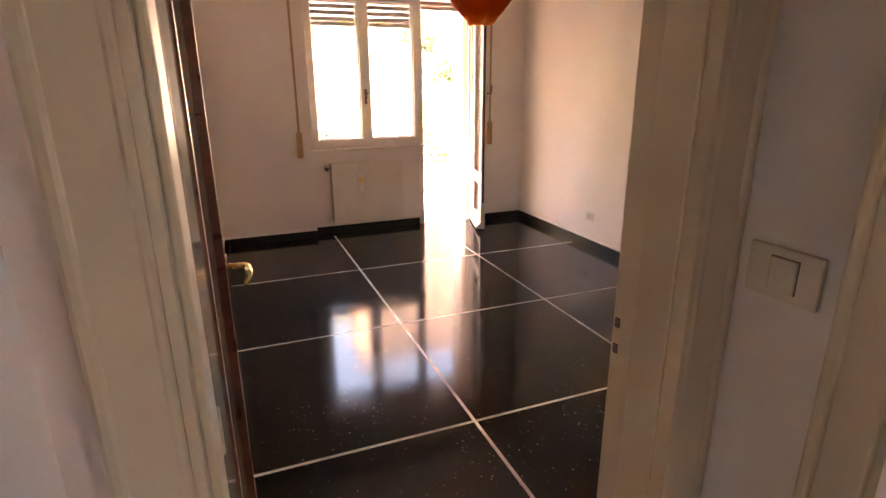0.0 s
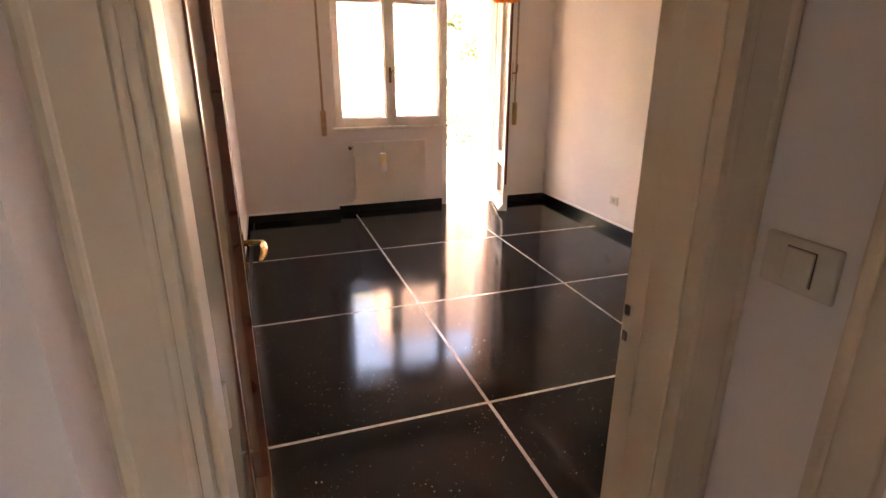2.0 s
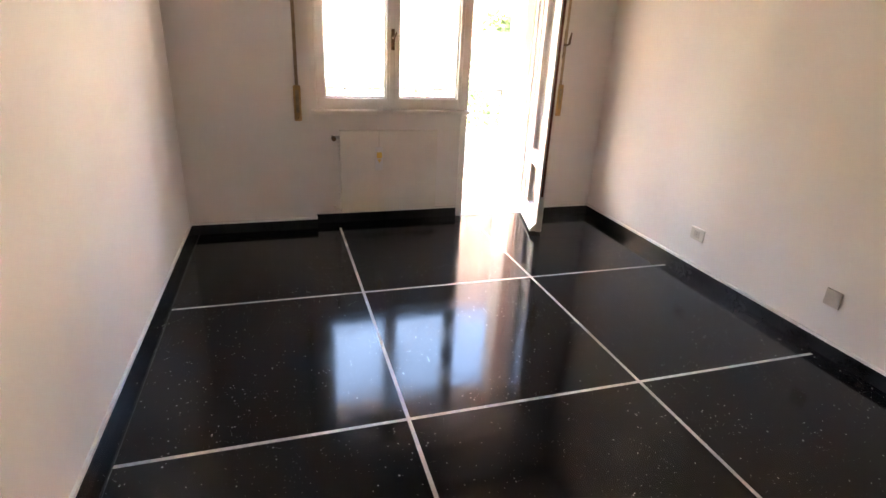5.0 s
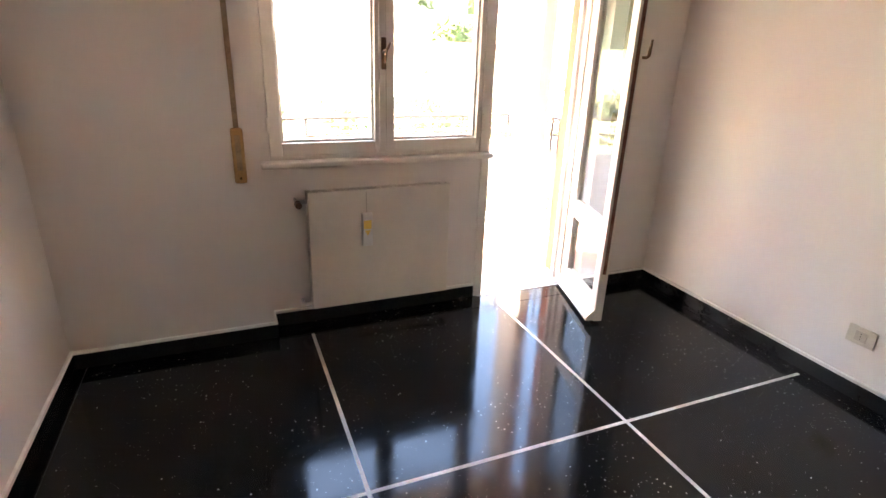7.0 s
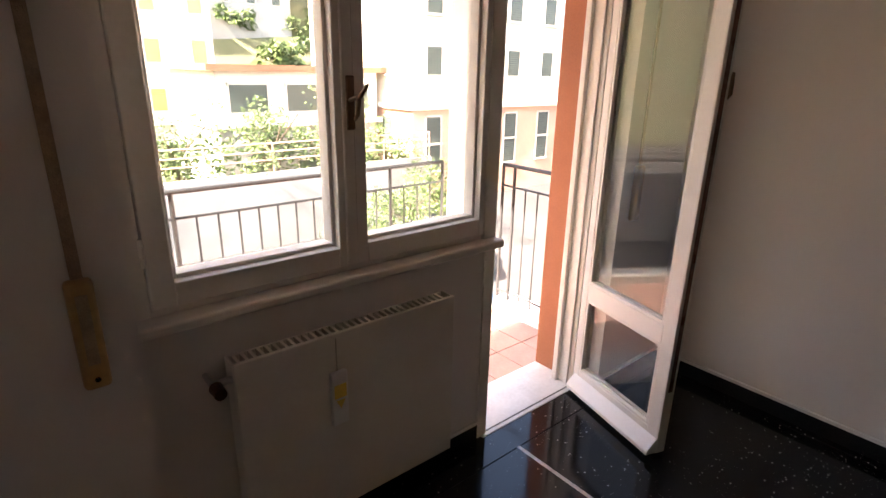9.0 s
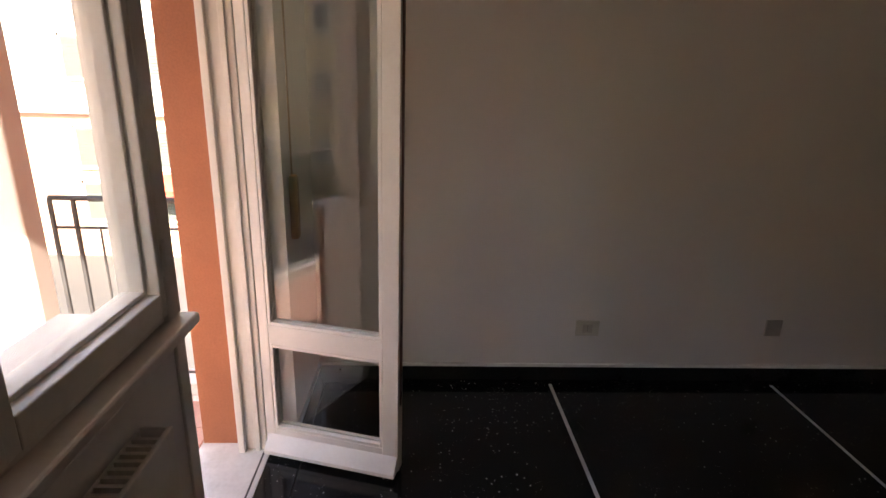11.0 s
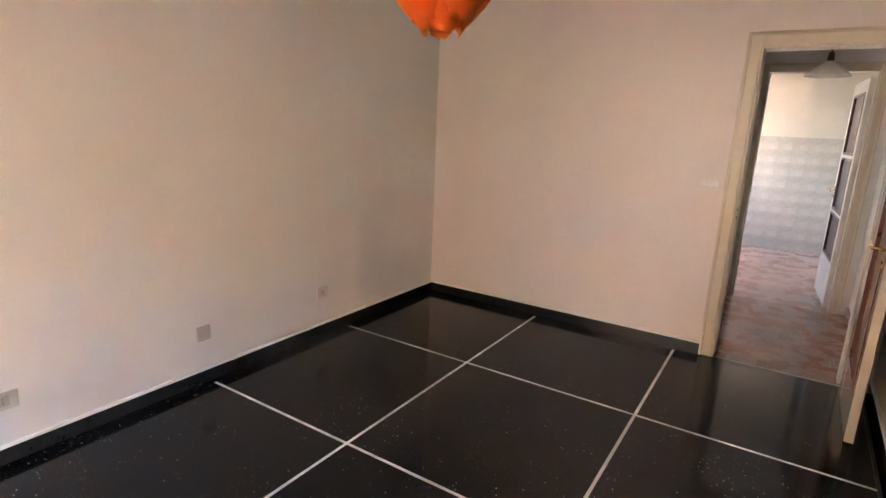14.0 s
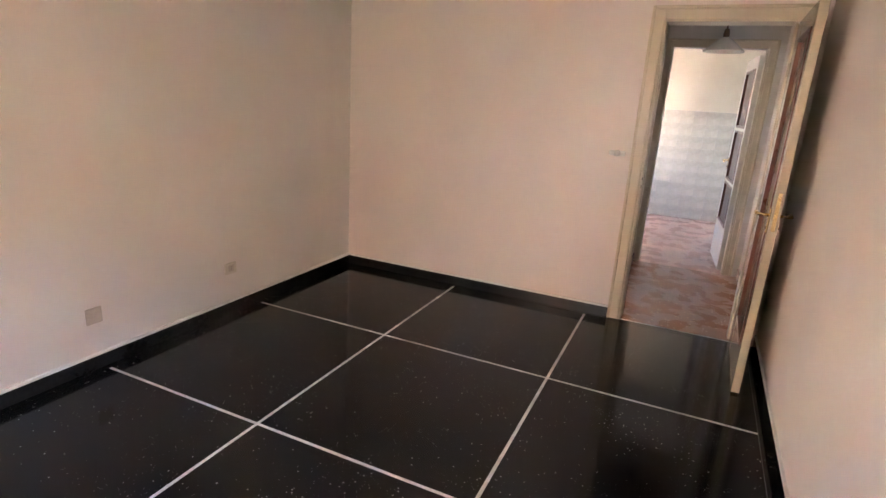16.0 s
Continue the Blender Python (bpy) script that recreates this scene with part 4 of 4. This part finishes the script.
wf = [("x", 7.0 + i * 3.0, z, 1.0, 1.5) for i in range(4) for z in (-4.6, -2.4, 1.0, 4.2, 7.4)]
east_house = building("apartment_building", "white and peach block of flats facing the balcony end", 22.0, 34.0, 5.0, 19.0, 10.5, M_PEACH, M_STUCCO, -0.2, wf, M_SHUTG)
bm = bmesh.new()
for x, z in ((22.0, -2.65), (21.0, -3.15), (21.0, -3.45), (21.06, -3.45), (21.06, -3.18), (22.0, -2.72)):
    for y in (8.6, 14.2):
        bm.verts.new((x, y, z))
bm.verts.ensure_lookup_table()
for i in range(6):
    j = (i + 1) % 6
    bm.faces.new((bm.verts[2 * i], bm.verts[2 * i + 1], bm.verts[2 * j + 1], bm.verts[2 * j]))
part("awning", bm, M_RED, east_house, "red fabric awning")

for hx0, hx1, hy, hz, up, lab, shut in ((-26, -10, 66, 15, M_PEACH, "peach block of flats high on the hillside", M_SHUTG), (-4, 10, 74, 21, M_CREAMR, "cream block of flats high on the hillside", M_SHUTG), (15, 31, 70, 19, M_PEACH, "salmon block of flats high on the hillside", M_SHUTG), (36, 52, 64, 14, M_STUCCO, "white block of flats high on the hillside", M_SHUTY)):
    wh = [("y", hx0 + 1.8 + i * 3.1, hz - 10.5 + k * 3.3, 1.0, 1.6) for i in range(5) for k in range(9)]
    building("hillside_building", lab, hx0, hx1, hy, hy + 10, hz + 20, M_GREYR, up, hz - 9, wh, shut)

# retaining wall, fence and hedge in the yard
rw = structure("retaining_wall", box(-14, 17.5, 24.6, 25.0, GZ, -2.9), M_GREYR, "grey concrete retaining wall across the yard", "wall")
fe = thing("yard_fence", "orange painted tube fence above the yard wall", "fence")
for z in (-2.35, -2.0, -1.65):
    part("rail", tube([(-14, 24.8, z), (17.5, 24.8, z)], 0.035, 6), M_PEACH, fe)
for i in range(12):
    part("post", tube([(-14 + i * 2.86, 24.8, -2.9), (-14 + i * 2.86, 24.8, -1.6)], 0.04, 6), M_PEACH, fe)


def leaf_mass(rng, centre, spread, count, size):
    """Small bent leaf blades scattered in an uneven cloud of clumps."""
    verts, faces = [], []
    clumps = [Vector((rng.gauss(0, 0.42), rng.gauss(0, 0.42), rng.gauss(0, 0.36))) for _ in range(max(5, count // 60))]
    for _ in range(count):
        c = rng.choice(clumps)
        d = Vector((rng.gauss(0, 1), rng.gauss(0, 1), rng.gauss(0, 1))).normalized() * (0.22 + 0.1 * rng.random())
        p = Vector(centre) + Vector(((c + d)[k] * spread[k] for k in range(3)))
        a = Vector((rng.gauss(0, 1), rng.gauss(0, 1), rng.gauss(0, 1))).normalized()
        b = a.orthogonal().normalized()
        s = size * (0.6 + 0.8 * rng.random())
        i = len(verts)
        verts += [p - a * s, p + b * s * 0.5, p + a * s, p - b * s * 0.5 + a.cross(b) * s * 0.15]
        faces += [(i, i + 1, i + 2), (i, i + 2, i + 3)]
    return verts, faces


def tree(at, h, spread, seed, name="tree", label="leafy green tree standing in the yard"):
    rng = random.Random(seed)
    t = thing(name, label, "tree" if name == "tree" else "shrub", at)
    bm = tube([(0, 0, 0), (0.05 * h * rng.uniform(-1, 1), 0.03, h * 0.35), (0.06 * h * rng.uniform(-1, 1), 0.05, h * 0.7)], [0.035 * h, 0.025 * h, 0.01 * h], 8)
    for k in range(5):
        a = k * 1.3 + rng.random()
        tube([(0, 0, h * (0.3 + 0.07 * k)), (spread * 0.3 * math.cos(a), spread * 0.3 * math.sin(a), h * (0.5 + 0.06 * k)), (spread * 0.6 * math.cos(a), spread * 0.6 * math.sin(a), h * (0.62 + 0.07 * k))], [0.014 * h, 0.009 * h, 0.004 * h], 6, bm)
    part("trunk", bm, M_BARK, t)
    v, f = leaf_mass(rng, (0, 0, h * 0.65), (spread, spread, h * 0.42), 1700, 0.05 * h ** 0.5)
    me = bpy.data.meshes.new("crown")
    me.from_pydata(v, [], f)
    me.materials.append(M_LEAF)
    c = new("crown", me)
    c.parent = t
    return t


for i, (x, y, z, h, s) in enumerate(((9.5, 26.5, -5.6, 5.6, 2.2), (12.5, 26.2, -5.2, 4.6, 2.4), (5.5, 27.0, -5.2, 4.8, 2.6), (15.5, 26.0, -6.2, 5.0, 2.0), (13.0, 20.5, GZ, 3.0, 2.0), (10.8, 19.4, GZ, 2.4, 1.8), (1.5, 27.5, -5.4, 5.0, 2.6), (16.0, 22.0, GZ, 3.4, 1.8), (-3, 28, -5.4, 5.2, 2.8), (-12, 17, GZ, 5.2, 2.6), (-13, 11, GZ, 6.0, 2.6))):
    tree((x, y, z), h, s, 10 + i)
structure("terrace_ground", box(-14, 17.5, 25.0, 60, GZ, -5.6 + 0.4), M_HILL, "grassy terrace behind the yard wall", "ground")

bm = bmesh.new()
hv = {}
for i in range(41):
    for j in range(13):
        x, y = -90 + i * 5.0, 58 + j * 6.0
        hv[i, j] = bm.verts.new((x, y, GZ + j * 5.4 + 5.0 * noise.noise((x * 0.03, y * 0.03, 0)) + 1.2 * noise.noise((x * 0.2, y * 0.2, 3))))
for i in range(40):
    for j in range(12):
        bm.faces.new((hv[i, j], hv[i + 1, j], hv[i + 1, j + 1], hv[i, j + 1]))
structure("hillside", bm, M_HILL, "scrubby wooded hillside behind the houses", "hill", smooth=True)
rng = random.Random(5)
V, F = [], []
for k in range(46):
    x, y = rng.uniform(-30, 60), rng.uniform(58, 100)
    v, f = leaf_mass(rng, (x, y, GZ + (y - 58) / 6 * 5.4 + 2.0), (3.2, 3.2, 2.6), 420, 0.38)
    o = len(V)
    V += v
    F += [tuple(q + o for q in t) for t in f]
me = bpy.data.meshes.new("hill_trees")
me.from_pydata(V, [], F)
me.materials.append(M_LEAF)
tagged(new("hill_trees", me), "dense green trees on the far hillside", "trees", kind="stuff")


def car(paint, label, at, angle):
    c = thing("parked_car", label, "car", at, group="parked cars")
    c.rotation_euler = (0, 0, radians(angle))
    prof = [(-1.95, 0.28), (-2.0, 0.62), (-1.9, 0.86), (-1.05, 0.96), (1.35, 0.98), (1.8, 0.92), (1.98, 0.6), (1.95, 0.28)]
    cab = [(-1.05, 0.96), (-0.45, 1.40), (0.25, 1.47), (1.0, 1.40), (1.5, 0.98)]

    def slab(outline, half, top_half):
        bm = bmesh.new()
        zs = [p[1] for p in outline]
        z0, z1 = min(zs), max(zs)
        L, R = [], []
        for x, z in outline:
            w = half + (top_half - half) * (z - z0) / (z1 - z0)
            L.append(bm.verts.new((x, -w, z)))
            R.append(bm.verts.new((x, w, z)))
        bm.faces.new(L)
        bm.faces.new(R)
        for i in range(len(L)):
            j = (i + 1) % len(L)
            bm.faces.new((L[i], L[j], R[j], R[i]))
        bmesh.ops.bevel(bm, geom=bm.edges[:], offset=0.05, segments=2, affect="EDGES")
        return bm
    part("body", slab(prof, 0.82, 0.80), paint, c, smooth=True)
    part("cabin", slab(cab, 0.76, 0.60), M_DARKPANE, c, "dark window glass", smooth=True)
    part("roof", box(-0.42, 0.95, -0.58, 0.58, 1.40, 1.485, 0.03), paint, c)
    for x in (-1.25, 1.22):
        for y in (-0.80, 0.64):
            w = part("wheel", tube([(x, y, 0.31), (x, y + 0.16, 0.31)], 0.31, 18), M_TYRE, c)
            part("rim", tube([(x, y - 0.01, 0.31), (x, y + 0.17, 0.31)], 0.19, 12), M_STEEL, w)
    for y in (-0.6, 0.6):
        part("headlight", box(-2.0, -1.93, y - 0.16, y + 0.16, 0.62, 0.76, 0.02), M_MILK, c)
    return c


car(M_CARB, "bright blue parked hatchback car", (10.8, 15.4, GZ), 52)
car(M_CARK, "dark parked hatchback car", (8.7, 15.9, GZ), 56)
car(M_CARW, "white parked hatchback car", (6.5, 15.6, GZ), 60)
car(M_CARK, "black parked hatchback car in the yard", (13.6, 17.6, GZ), 60)

# pale tiles on the far kitchen wall, laid last
part("grout_bed", box(-1.32, 0.32, KYF, KYF + 0.004, 0.0, 1.545), M_GROUT, kw)
bm = box(-0.0842, 0.0842, 0, 0.004, -0.0842, 0.0842, 0.0012, seg=1)
me = bpy.data.meshes.new("tile")
bm.to_mesh(me)
bm.free()
me.materials.append(M_TILE)
for i in range(9):
    for j in range(9):
        t_ob = new("tile", me)
        t_ob.parent = kw
        t_ob.location = (-1.22 + i * 0.171, KYF + 0.003, 0.087 + j * 0.171)

# red tiles on the balcony floor
bm = box(-0.098, 0.098, -0.098, 0.098, 0, 0.012, 0.002, seg=1)
me = bpy.data.meshes.new("floor_tile")
bm.to_mesh(me)
bm.free()
me.materials.append(M_COTTO)
for i in range(18):
    for j in range(5):
        t_ob = new("floor_tile", me)
        t_ob.parent = bal
        t_ob.location = (BXL + 0.12 + i * 0.2, YO + 0.14 + j * 0.2, -0.032)
